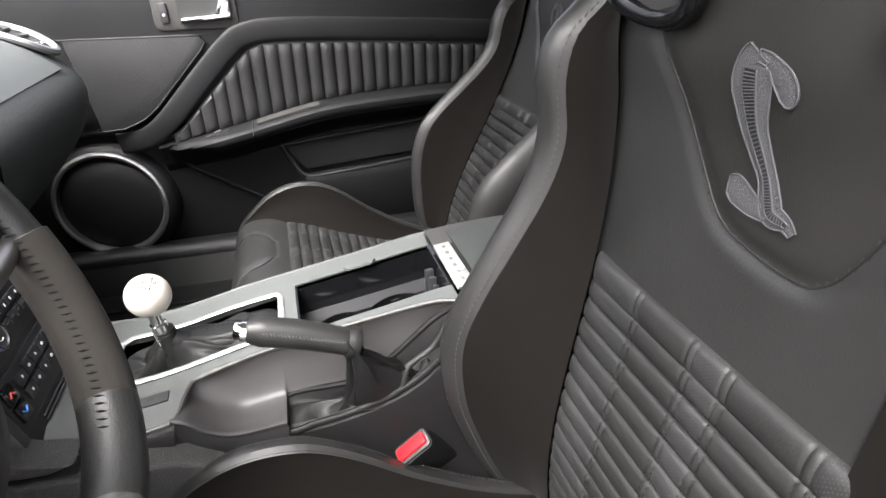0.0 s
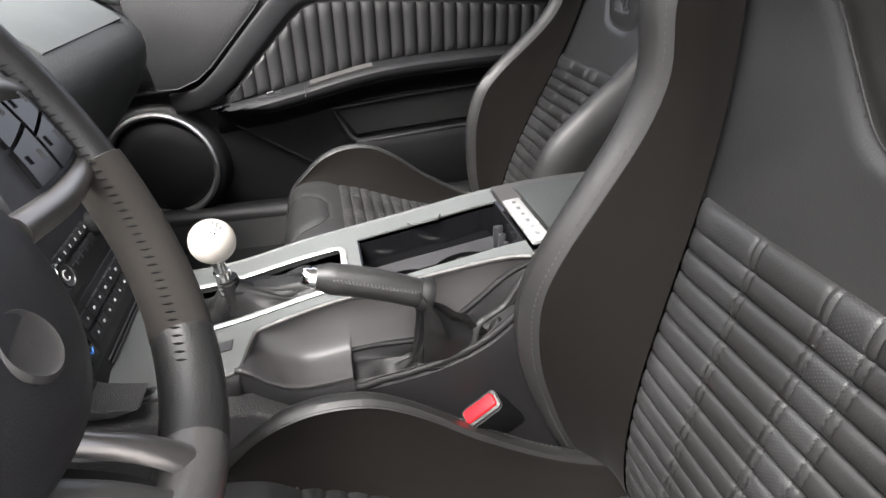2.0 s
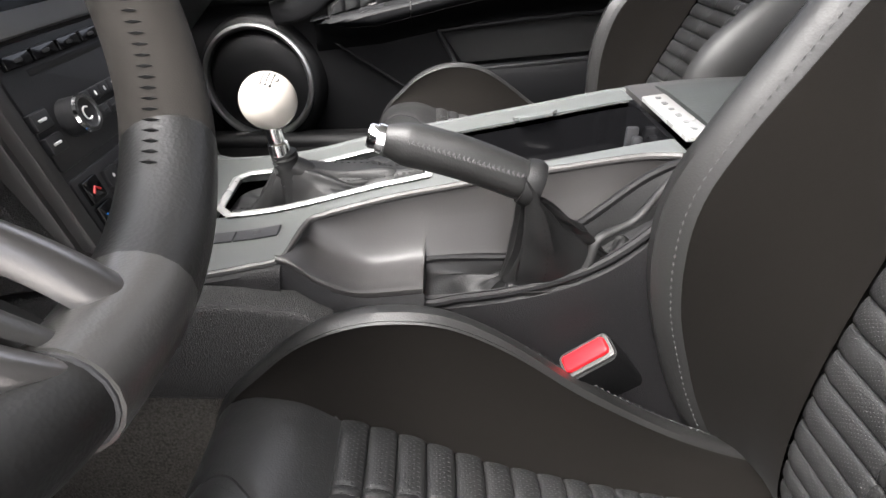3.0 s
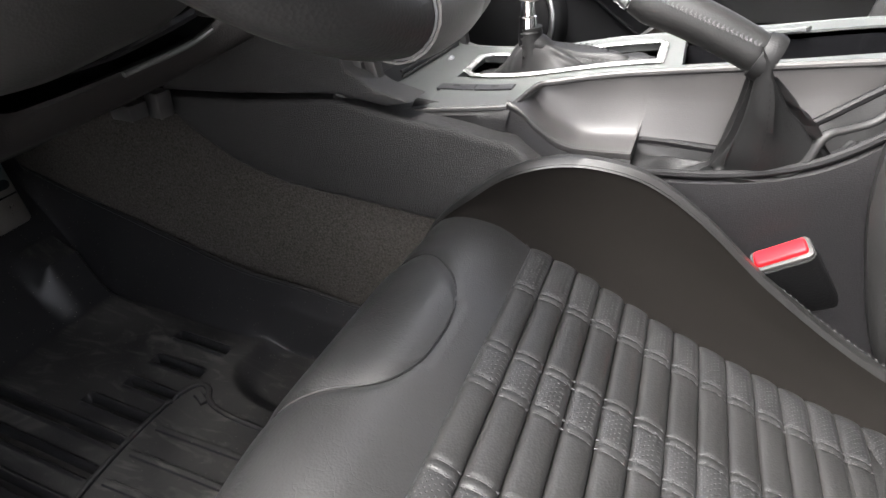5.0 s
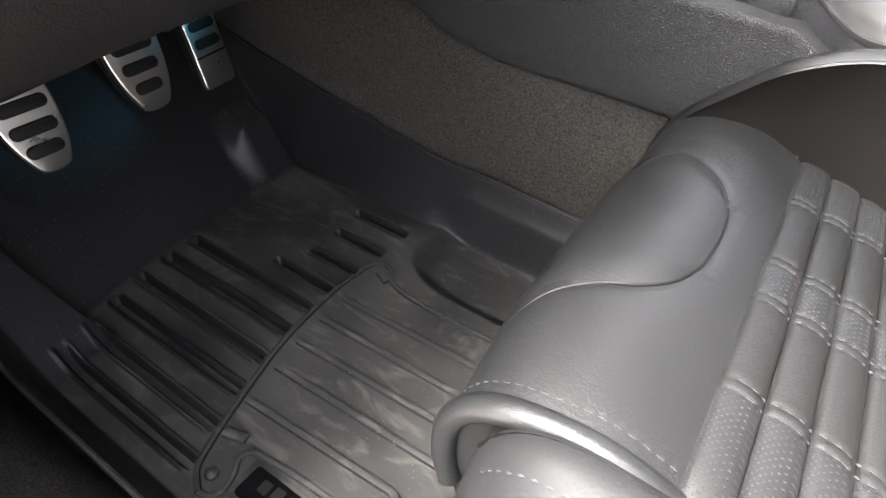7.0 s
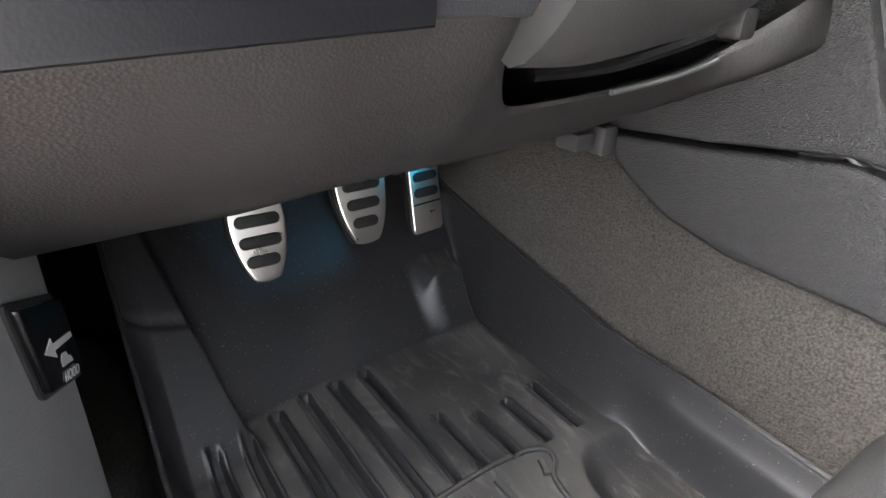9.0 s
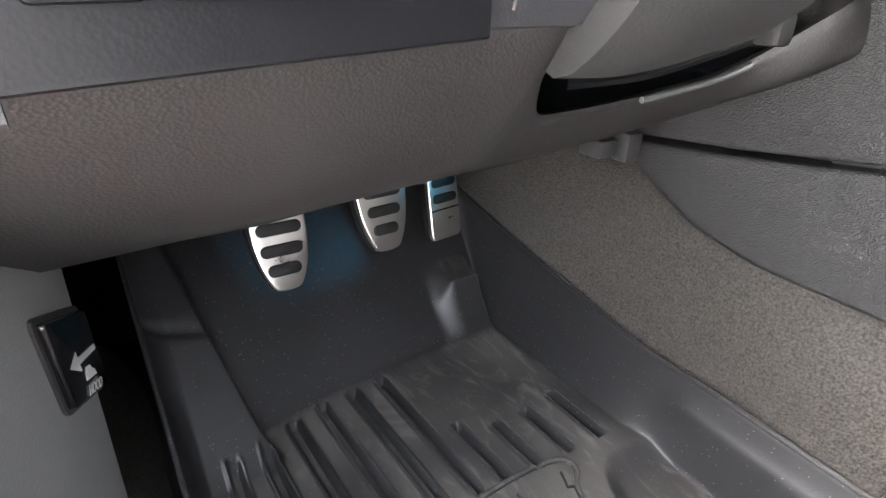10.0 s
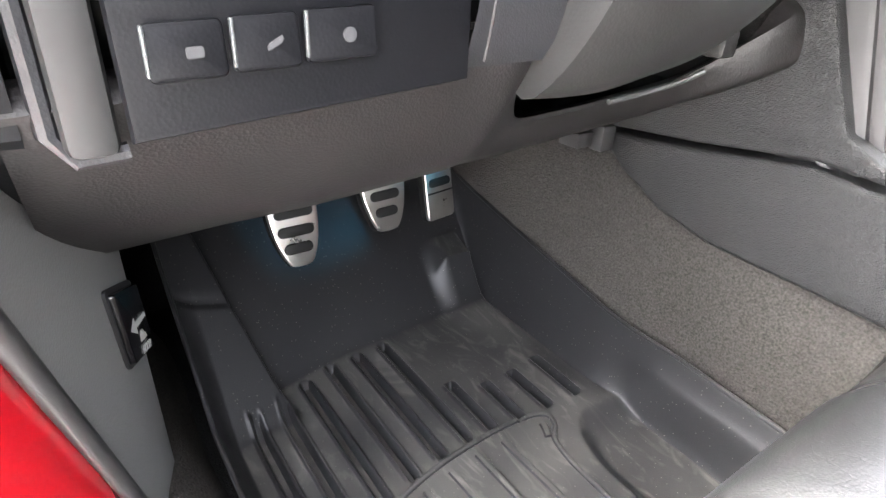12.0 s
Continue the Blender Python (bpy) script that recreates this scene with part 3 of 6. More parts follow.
part("tray", grid(lambda u, v: Vector((mat_xs[round(u * NX)], mat_ys[round(v * NY)], mat_surface(mat_xs[round(u * NX)], mat_ys[round(v * NY)]))), NX, NY, thick=0.003), RUBBER, floor_mat)


def cord(pts, r, flat=0.8, lift=0.0008):
    return tube([Vector((q.x, q.y, mat_surface(q.x, q.y) + lift)) for q in spline([(a, b, 0) for a, b in pts], 6)], r, 8, flat=flat, up=(0, 0, 1))


part("rolled_lip", tube([Vector((x, -0.1885, mat_surface(x, -0.1888) - 0.0005)) for x in mat_xs[::4]], 0.0022, 8), RUBBER, floor_mat)
part("rolled_lip", tube([Vector((x, -0.5478, mat_surface(x, -0.5475) - 0.0005)) for x in mat_xs[::4]], 0.0020, 8), RUBBER, floor_mat)
curl = [(-0.255, -0.521), (-0.262, -0.517), (-0.272, -0.505), (-0.288, -0.456), (-0.301, -0.403), (-0.306, -0.350), (-0.3055, -0.315), (-0.302, -0.295), (-0.295, -0.285), (-0.284, -0.287), (-0.274, -0.298), (-0.255, -0.304), (-0.224, -0.306), (-0.162, -0.305), (-0.10, -0.304)]
part("raised_edge", cord(curl, 0.0027, 0.9), RUBBER, floor_mat)
part("raised_edge", cord([(-0.255, -0.521), (-0.247, -0.519), (-0.243, -0.512), (-0.246, -0.500), (-0.251, -0.492), (-0.249, -0.484), (-0.240, -0.481), (-0.21, -0.478), (-0.12, -0.474)], 0.0024), RUBBER, floor_mat)
part("stud", lathe([(0, 0.0050), (0.002, 0.0046), (0.003, 0.003), (0.0034, 0.0003)], (-0.258, -0.508, 0.2878), (0, 0, 1), 16), RUBBER, floor_mat)
part("stud", cord([(-0.275, -0.483), (-0.268, -0.481), (-0.258, -0.478)], 0.0048, 0.55), RUBBER, floor_mat)
part("stud", cord([(-0.290, -0.296), (-0.284, -0.298), (-0.276, -0.302)], 0.0040, 0.6), RUBBER, floor_mat)
# narrow raised ribs of the rear field
for x0, x1, y0, y1 in ((-0.282, -0.156, -0.456, -0.450), (-0.287, -0.125, -0.423, -0.418), (-0.292, -0.11, -0.3955, -0.389), (-0.294, -0.11, -0.367, -0.362), (-0.294, -0.11, -0.339, -0.333)):
    part("rib", cord([(x0, y0), ((x0 + x1) / 2, (y0 + y1) / 2), (x1, y1)], 0.0034, 0.75, 0.0), RUBBER, floor_mat)
part("rib", cord([(-0.156, -0.450), (-0.150, -0.452), (-0.147, -0.458), (-0.150, -0.474)], 0.0034, 0.75, 0.0), RUBBER, floor_mat)
plate = part("name_plate", prism(rounded(0.140, 0.0300, 0.004), (-0.172, -0.4975, 0.2860), (1, 0, 0), (0, 1, 0), 0.0025, 0.0010), RUBBER, floor_mat, "recessed black name plate")
part("plate_face", prism(rounded(0.130, 0.0225, 0.003), (-0.172, -0.4975, 0.2883), (1, 0, 0), (0, 1, 0), 0.0008, 0.0003), GLOSS_BLACK, plate)
for k in range(7):
    part("printed_bar", prism(rounded(0.0075, 0.0105 if k % 3 else 0.0085, 0.001), (-0.222 + 0.0105 * k, -0.4950, 0.2891), (1, 0, 0), (0, 1, 0), 0.0003), PLATE_PRINT, plate, "grey printed bar")
part("printed_bar", prism(rounded(0.012, 0.009, 0.003), (-0.170, -0.5045, 0.2891), (1, 0, 0), (0, 1, 0), 0.0003), RED_MARK, plate, "red printed patch")


def pedal(name, label, center, width, height, taper, slots, tilt, yaw, group_bottom=0.0):
    """A steel-faced pedal pad with rubber strips, on a lever that goes up under the dashboard."""
    c = Vector(center)
    root = thing(name, c, label, "pedal", "foot pedals")
    ux = Vector((0, 1, 0))
    ux.rotate(Euler((0, 0, radians(yaw))))
    uy = Vector((-math.sin(radians(tilt)), 0, math.cos(radians(tilt))))
    n = ux.cross(uy)
    if taper:
        out = smooth_outline([(-width * 0.48, height * 0.40), (-width * 0.3, height * 0.52), (width * 0.3, height * 0.52), (width * 0.48, height * 0.40), (width * 0.44, -height * 0.1), (width * 0.30, -height * 0.42), (width * 0.16, -height * 0.5), (-width * 0.10, -height * 0.5), (-width * 0.24, -height * 0.42), (-width * 0.42, -height * 0.05)], 4)
    else:
        out = rounded(width, height, 0.005)
    face = part("steel_face", prism(out, c, ux, uy, 0.0045, 0.002, 3), BRUSHED, root, "brushed steel pedal face")
    part("backing", prism([(a * 1.03, b * 1.03) for a, b in out], c - n * 0.007, ux, uy, 0.007, 0.001), PAD_RUBBER, root, "black rubber backing")
    for off, w in slots:
        part("rubber_strip", prism(rounded(w, 0.0088, 0.0042), c + uy * off + n * 0.0035, ux, uy, 0.0028, 0.0012), PAD_RUBBER, face)
    if not taper:
        part("face_line", prism(rounded(width * 0.92, 0.0016, 0.0007), c - uy * 0.0105 + n * 0.0040, ux, uy, 0.0009, 0.0002), PAD_RUBBER, face)
    part("lever", tube(spline([c - n * 0.012 - uy * 0.005, c - n * 0.03 + uy * 0.04, c - n * 0.05 + uy * 0.12 + Vector((0, -0.008, 0)), c - n * 0.07 + uy * 0.2 + Vector((0, -0.012, 0))], 6), 0.008, 8), DARK, root, "black steel pedal lever")
    return face, c, ux, uy, n


pedal("accelerator_pedal", "brushed steel accelerator pedal with black rubber strips", (-0.497, -0.278, 0.447), 0.037, 0.078, False, [(0.030, 0.029), (0.015, 0.029), (0.0, 0.029)], 14, 8)
pedal("brake_pedal", "brushed steel brake pedal with black rubber strips", (-0.455, -0.366, 0.463), 0.048, 0.062, True, [(0.017, 0.034), (0.002, 0.030), (-0.013, 0.023)], 14, 4)
pedal("clutch_pedal", "brushed steel clutch pedal with black rubber strips", (-0.437, -0.456, 0.457), 0.042, 0.055, True, [(0.017, 0.032), (0.002, 0.030), (-0.012, 0.024)], 14, 0)

# small blue lamp that lights the footwell from under the dashboard
glow = bpy.data.lights.new("footwell_lamp", "SPOT")
glow.energy, glow.color, glow.spot_size, glow.spot_blend, glow.shadow_soft_size = 0.013, (0.03, 0.62, 1.0), radians(52), 0.7, 0.006
new("footwell_lamp", glow).matrix_world = look(Vector((-0.392, -0.236, 0.528)) * SIZE, Vector((-0.485, -0.305, 0.490)) * SIZE)
lamp_case = solo("footwell_light", box(-0.412, -0.376, -0.252, -0.222, 0.533, 0.545, 0.003), DARK, "small black footwell lamp under the dashboard", "lamp")

# ---- dashboard ----
dash = thing("dashboard", (-0.35, 0.0, 0.5), "dark grey grained vinyl dashboard", "dashboard", "", "structure")
dash_prof = spline([(-0.72, 0, 0.86), (-0.45, 0, 0.845), (-0.33, 0, 0.83), (-0.262, 0, 0.808), (-0.215, 0, 0.775), (-0.192, 0, 0.742), (-0.20, 0, 0.70), (-0.232, 0, 0.655), (-0.28, 0, 0.605), (-0.325, 0, 0.565), (-0.40, 0, 0.52), (-0.60, 0, 0.50)], 6)
part("dash_top", grid(lambda u, v: along(dash_prof, v) + Vector((-0.05 * (2 * u - 0.6) ** 4 * (1 if u > 0.3 else 0), 0.04 + 0.56 * u, 0)), 24, 70), DASH_SKIN, dash)
part("dash_top", grid(lambda u, v: along(dash_prof[:38], v) + Vector((-0.012 * v, -0.62 + 0.665 * u, 0)), 20, 48), KNEE, dash)


def dash_face(y, v, lift=0.003):
    a, b = along(dash_prof, v - 0.005), along(dash_prof, v + 0.005)
    d = (b - a).normalized()
    return along(dash_prof, v) + Vector((0, y, 0)) + Vector((-d.z, 0, d.x)) * lift


part("airbag_cover", grid(lambda u, v: dash_face(0.08 + 0.27 * u, 0.30 + 0.185 * v, 0.0012), 24, 30, thick=0.003, away=(-1, 0, -1)), LIT_DASH_SKIN, dash, "smooth airbag cover, lightened as if lit")
vent = part("air_vent", tube([dash_face(0.40 + 0.035 * math.cos(a), 0.415 + 0.05 * math.sin(a), 0.004) for a in [2 * math.pi * k / 28 for k in range(28)]], 0.0055, 8, True), SILVER, dash, "silver ring of the side air vent")
for k in range(4):
    part("vent_slat", tube([dash_face(0.375 + 0.05 * j / 4, 0.385 + 0.02 * k, 0.003) for j in range(5)], 0.0025, 6), DARK, vent)
part("vent_back", grid(lambda u, v: dash_face(0.40 + 0.033 * v * math.cos(2 * math.pi * u), 0.415 + 0.047 * v * math.sin(2 * math.pi * u), 0.0012), 24, 4, close_u=True), BLACK_VOID, vent)

# lower panels in front of the driver's knees
knee_edge = curve([(-0.612, 0.508), (-0.50, 0.512), (-0.40, 0.519), (-0.30, 0.524), (-0.263, 0.528), (-0.22, 0.545), (-0.195, 0.562), (-0.178, 0.585), (-0.165, 0.612)])
knee_fore = curve([(-0.612, -0.362), (-0.30, -0.360), (-0.263, -0.358), (-0.22, -0.33), (-0.195, -0.308), (-0.178, -0.275), (-0.165, -0.242)])


knee_top = curve([(-0.612, 1.0), (-0.45, 1.0), (-0.414, 1.0), (-0.395, 0.78), (-0.368, 0.55), (-0.354, 0.47), (-0.33, 0.455), (-0.29, 0.46), (-0.26, 0.47), (-0.22, 0.50), (-0.205, 0.62), (-0.188, 0.95), (-0.163, 1.0)])


def knee_at(u, v):
    y = -0.612 + 0.449 * u
    lo = Vector((knee_fore(y), y, knee_edge(y)))
    full = Vector((-0.232, y, 0.612 + 0.02 * u))
    hi = lo.lerp(full, knee_top(y))
    tuck = step((1.0 - knee_top(y)) / 0.15)
    swell = 0.012 * step((y + 0.60) / 0.12) * max(0.0, (knee_top(y) - 0.46) / 0.54)
    lip = lo + Vector((-0.035, 0, 0.03))
    back = Vector((-0.42, y, 0.64))
    return along(spline([back, lip, lo + Vector((-0.006, 0, 0.0)), lo + Vector((0.004, 0, 0.003)), lo.lerp(hi, 0.5) + Vector((0.004 + swell, 0, -0.006 - 0.5 * swell)), hi, hi + Vector((-0.012, 0, 0.012 - 0.017 * tuck))], 5), v)


part("knee_panel", grid(knee_at, 90, 40), KNEE, dash, "dark brownish-black soft knee panel")
part("end_cap", prism([(-0.364, 0.510), (-0.232, 0.610), (-0.228, 0.66), (-0.235, 0.83), (-0.40, 0.83), (-0.40, 0.55)], (0, -0.606, 0), (1, 0, 0), (0, 0, 1), 0.012, 0.004), PANEL_BLACK, dash)
# Black box added inside the dash so no sky shows through its gaps.
part("dash_sky_block", box(-0.50, -0.268, -0.60, -0.165, 0.632, 0.80), BLACK_VOID, dash)
face = part("switch_panel", prism([(-0.080, -0.010), (0.040, -0.001), (0.050, 0.13), (-0.080, 0.13)], (-0.224, -0.500, 0.618), (0, 1, 0), (-0.12, 0, 1), 0.006, 0.002), PANEL_BLACK, dash, "black lower switch panel")
for k, (y0, y1) in enumerate(((-0.573, -0.551), (-0.549, -0.528), (-0.526, -0.501))):
    btn = part("push_button", prism(rounded(y1 - y0, 0.016, 0.002), (-0.2200, (y0 + y1) / 2, 0.6335 + 0.0015 * k), (0, 1, 0.05), (-0.12, 0, 1), 0.0035, 0.0010), PANEL_BLACK, face, "black push button")
    part("button_mark", prism(rounded((0.005, 0.006, 0.0048)[k], (0.0032, 0.0022, 0.0048)[k], (0.0008, 0.0010, 0.0023)[k]), (-0.2162, (y0 + y1) / 2 + 0.002, 0.6335 + 0.0015 * k), (0, 1, 0.05 + 0.5 * (k == 1)), (-0.12, 0, 1), 0.0004), PALE_MARK, face, "grey printed symbol")
    part("button_edge", box(-0.2180, -0.2158, y0 - 0.0004, y0 + 0.0006, 0.627 + 0.0015 * k, 0.641 + 0.0015 * k, 0.0004), SATIN, face)
# Solid black block: the door gap's shade as colour, no real slot.
part("door_slot_shade", box(-0.262, -0.225, -0.597, -0.582, 0.603, 0.80, 0.004), BLACK_VOID, dash, "black block for the shade in the dashboard's end slot")
part("slot_lip", tube([(-0.228, -0.600, 0.80), (-0.232, -0.600, 0.61), (-0.232, -0.594, 0.602), (-0.232, -0.580, 0.603)], 0.003, 8), DARK, dash)
part("column_seam", tube(spline([(-0.209, -0.4605, 0.626), (-0.208, -0.458, 0.645), (-0.208, -0.452, 0.70)], 5), 0.0006, 8), KNEE, dash, "thin grey trim line")

# steering column
column = thing("steering_column", (-0.2, -0.352, 0.62), "dark grey plastic steering column shroud", "steering column")
shroud_low = curve([(-0.412, 0.6025), (-0.38, 0.6030), (-0.345, 0.6080), (-0.304, 0.6150), (-0.26, 0.630), (-0.212, 0.652)])
shroud_line = spline([Vector((-0.262, 0, 0.652)), Vector((-0.246, 0, 0.622)), Vector((-0.236, 0, 0.609)), Vector((-0.222, 0, 0.610)), Vector((-0.20, 0, 0.632)), Vector((-0.178, 0, 0.670)), Vector((-0.165, 0, 0.72)), Vector((-0.165, 0, 0.79))], 4)
shroud_at = lambda u, v: along(shroud_line, v) + Vector((-0.030 * max(0, 2 * u - 1) ** 3 - 0.008 * max(0, 1 - 3 * u) ** 3, -0.412 + 0.20 * u, (shroud_low(-0.412 + 0.20 * u) - 0.609) * (1 - 0.6 * step((v - 0.35) / 0.6))))
part("shroud", grid(shroud_at, 30, 28), SHROUD, column)
part("shroud_end", grid(lambda u, v: shroud_at(0, v).lerp(Vector((-0.290, -0.408, 0.64 + 0.14 * v)), u), 4, 28), SHROUD, column)
part("side_cover", grid(lambda u, v: along(spline([Vector((-0.236, 0, 0.618)), Vector((-0.222, 0, 0.624)), Vector((-0.212, 0, 0.66)), Vector((-0.205, 0, 0.74))], 4), v) + Vector((-0.004 * u, -0.460 + 0.060 * u, 0.0)), 8, 12), DARK, column)
def opening_at(u, v):
    y = -0.416 + 0.232 * u
    lo = Vector((knee_fore(y), y, knee_edge(y)))
    q = lo.lerp(Vector((-0.232, y, 0.612 + 0.02 * (y + 0.612) / 0.449)), min(0.62, knee_top(y)))
    return along(spline([q + Vector((-0.006, 0, 0.001)), q + Vector((-0.04, 0, 0.0)), q + Vector((-0.075, 0, 0.012)), q + Vector((-0.085, 0, 0.05)), q + Vector((-0.085, 0, 0.11))], 4), v)


# Sheet that closes the gap; its black stands for the shade inside.
part("opening", grid(opening_at, 40, 16), GLOSS_BLACK, column, "glossy black sheet for the dark gap under the column")
part("lever", tube(spline([(-0.305, -0.335, 0.585), (-0.29, -0.29, 0.590), (-0.275, -0.25, 0.602), (-0.262, -0.23, 0.612)], 5), 0.0045, 8), GLOSS_BLACK, column, "black column release lever")
part("opening_lip", tube([(lambda q, w: q + (w - q) * knee_top(y) + Vector((0.001, 0, -0.001)))(Vector((knee_fore(y), y, knee_edge(y))), Vector((-0.232, y, 0.612 + 0.02 * (y + 0.612) / 0.449))) for y in [-0.272 + 0.062 * k / 20 for k in range(21)]], 0.0022, 8), SATIN, column, "grey lip of the opening")
part("bracket", box(-0.262, -0.246, -0.236, -0.220, 0.607, 0.625, 0.003), SHROUD, column, "small grey bracket")
plug = solo("diagnostic_socket", joined(box(-0.385, -0.362, -0.225, -0.205, 0.512, 0.526, 0.002), box(-0.374, -0.358, -0.198, -0.180, 0.506, 0.53, 0.003)), SATIN_DARK, "small grey socket under the dashboard edge", "socket")


# ---- steering wheel ----
def steering_wheel(center, tilt, R):
    c = Vector(center)
    n = Vector((math.cos(tilt), 0, math.sin(tilt)))
    u = Vector((0, 1, 0))
    w = n.cross(u) * -1
    w = w if w.z > 0 else -w
    root = thing("steering_wheel", c, "black leather and suede steering wheel with satin metal spokes", "steering wheel")
    at = lambda deg, r, d=0.0: c + r * (math.cos(radians(deg)) * u + math.sin(radians(deg)) * w) + n * d

    def arc(a0, a1, r, d=0.0, k=40):
        return [at(a0 + (a1 - a0) * i / k, r, d) for i in range(k + 1)]

    TURN = -35.0  # the wheel is not quite straight
    flip = lambda a: 2 * (-90 + TURN) - a
    segs = [(-57, -15, RIM_SUEDE, "brown-black suede rim section"), (-82, -57, LEATHER, "black leather rim section"), (-98, -82, SPOKE_DARK, "dark satin rim section at the spoke")]
    for a0, a1, m, lab in segs:
        part("rim", tube(arc(a0, a1, R, k=24), 0.0156, 18, flat=1.12, up=n), m, root, lab)
        part("rim", tube(arc(flip(a0), flip(a1), R, k=24), 0.0156, 18, flat=1.12, up=n), m, root, lab)
    part("rim", tube(arc(-15, 360 + flip(-15), R, k=60), 0.0136, 16, flat=1.12, up=n), LEATHER, root, "black leather rim section")
    part("rim", tube(arc(flip(-98), -98, R, k=30), 0.0136, 16, flat=1.12, up=n), LEATHER, root, "black leather rim section")
    sts = []
    for a in [-66 + 2 * k for k in range(123)]:
        p0, p1 = at(a, R - 0.0136, 0.0095), at(a + 1.5, R - 0.0152, 0.000)
        sts.append([p0, at(a + 0.8, R - 0.0158, 0.004), p1])
    part("stitching", stitches(sts, 0.007, 0.001, 0.0009), DARK_THREAD, root)
    for a in (-15, -57, -82, -98):
        for b0 in (a, flip(a)):
            part("rim_joint", tube([at(b0, R + 0.0138 * math.cos(b), 0.0154 * math.sin(b)) for b in [2 * math.pi * k / 20 for k in range(20)]], 0.0009, 6, True), DARK, root)
    hub_c = c - u * 0.020 - w * 0.025
    hub = part("hub", lathe([(-0.03, 0.066), (0.0, 0.078), (0.010, 0.079), (0.018, 0.075), (0.025, 0.064), (0.030, 0.047), (0.033, 0.024), (0.034, 0.0005)], hub_c - n * 0.012, n, 48), DARK, root, "black airbag cover")
    part("emblem", lathe([(-0.004, 0.0150), (0.003, 0.0148), (0.005, 0.0130), (0.004, 0.0110), (0.0045, 0.0003)], c - u * 0.013 - w * 0.060 + n * 0.016, n, 32), SATIN_DARK, hub, "round silver emblem")
    for s in (1, -1):
        g = (lambda a: a) if s > 0 else flip
        # side spoke: two satin bars round a switch pad
        part("spoke", tube(spline([at(g(-36), 0.062, 0.006), at(g(-22), 0.110, 0.004), at(g(-14.5), 0.152, 0.0)], 6), 0.0075, 12, flat=0.7, up=n), SPOKE, root, "satin metal spoke bar")
        part("spoke", tube(spline([at(g(22), 0.070, 0.006), at(g(9), 0.115, 0.004), at(g(2), 0.152, 0.0)], 6), 0.0095, 12, flat=0.7, up=n), SPOKE, root, "satin metal spoke bar")
        pad = part("switch_pad", grid(lambda i, j: at(g(-26 + 12 * i + (42 - 26 * i) * j), 0.070 + 0.076 * i, 0.003), 10, 8, thick=0.006, away=-n), DARK, root, "black switch pad")
        for k in range(2):
            for j in range(2):
                part("switch", grid(lambda i, q: at(g(-19 + 4 * (k + i) + (13 - 3.0 * k) * (j + 0.9 * q)), 0.094 + 0.026 * k + 0.023 * i, 0.0065), 3, 3, thick=0.003, away=-n), GLOSS_BLACK, pad, "black switch")
                part("switch_mark", grid(lambda i, q: at(g(-19 + 4 * (k + 0.5) + (13 - 3.0 * k) * (j + 0.4) + 2.5 * q), 0.103 + 0.026 * k + 0.004 * i, 0.0098), 1, 1), PALE_MARK, pad)
        # lower spoke: a satin bar, a dark slot, a dull land and a broad bright bar, side by side
        E = [[(-96, 0.080), (-93.5, 0.101), (-89, 0.120), (-86, 0.138), (-84, 0.156)], [(-106, 0.082), (-99, 0.107), (-94.5, 0.127), (-92, 0.145), (-91, 0.159)],
             [(-116, 0.084), (-108, 0.103), (-101, 0.122), (-96, 0.143), (-93, 0.159)], [(-125, 0.099), (-114, 0.106), (-106, 0.121), (-100.5, 0.138), (-96, 0.153)], [(-125, 0.124), (-115, 0.131), (-108, 0.142), (-104, 0.152), (-100, 0.160)]]
        edge = [(curve([(k / 4, d) for k, (d, q) in enumerate(e)]), curve([(k / 4, q) for k, (d, q) in enumerate(e)])) for e in E]

        def strip_of(j, lift, dome):
            (da, ra), (db, rb) = edge[j], edge[j + 1]
            return grid(lambda i, q: at(g(da(i) + (db(i) - da(i)) * q), ra(i) + (rb(i) - ra(i)) * q, lift + dome * math.sin(math.pi * q) ** 0.7 + 0.003 * i - 0.022 * (1 - i) ** 3), 20, 10, thick=0.012, away=-n)
        part("spoke", strip_of(0, 0.004, 0.006), SPOKE, root, "satin metal spoke bar")
        part("spoke_slot", strip_of(1, -0.004, 0.0), BLACK_VOID, root, "dark slot in the spoke")
        part("spoke_land", strip_of(2, 0.005, 0.001), SPOKE_DARK, root, "dull grey spoke face")
        part("spoke", strip_of(3, 0.001, 0.009), SPOKE, root, "broad satin metal spoke bar")
    return root


steering_wheel((-0.115, -0.346, 0.7884), radians(26.7), 0.160)


# ---- centre stack and console ----
UXS, UYS = Vector((0, 1, 0)), Vector((-0.27, 0, 1)).normalized()
NS = UXS.cross(UYS)
stack_o = Vector((-0.188, -0.045, 0.61))
stack = thing("centre_stack", (-0.2, -0.045, 0.53), "grey centre stack with radio and heater controls", "centre stack")
part("frame", prism([(-0.112, -0.075), (0.108, -0.075), (0.108, 0.20), (-0.112, 0.20)], stack_o - NS * 0.06, UXS, UYS, 0.058, 0.006), SATIN_DARK, stack)
part("face_panel", prism([(-0.094, -0.088), (0.086, -0.088), (0.090, 0.070), (-0.098, 0.070)], stack_o - NS * 0.004, UXS, UYS, 0.006, 0.002), DARK, stack, "black control panel")
for s in (-1, 1):
    part("side_rail", prism([(s * 0.094, -0.085), (s * 0.107, -0.082), (s * 0.109, 0.20), (s * 0.097, 0.20)][::s], stack_o - NS * 0.004, UXS, UYS, 0.011, 0.003), SATIN_DARK, stack, "grey painted side rail")
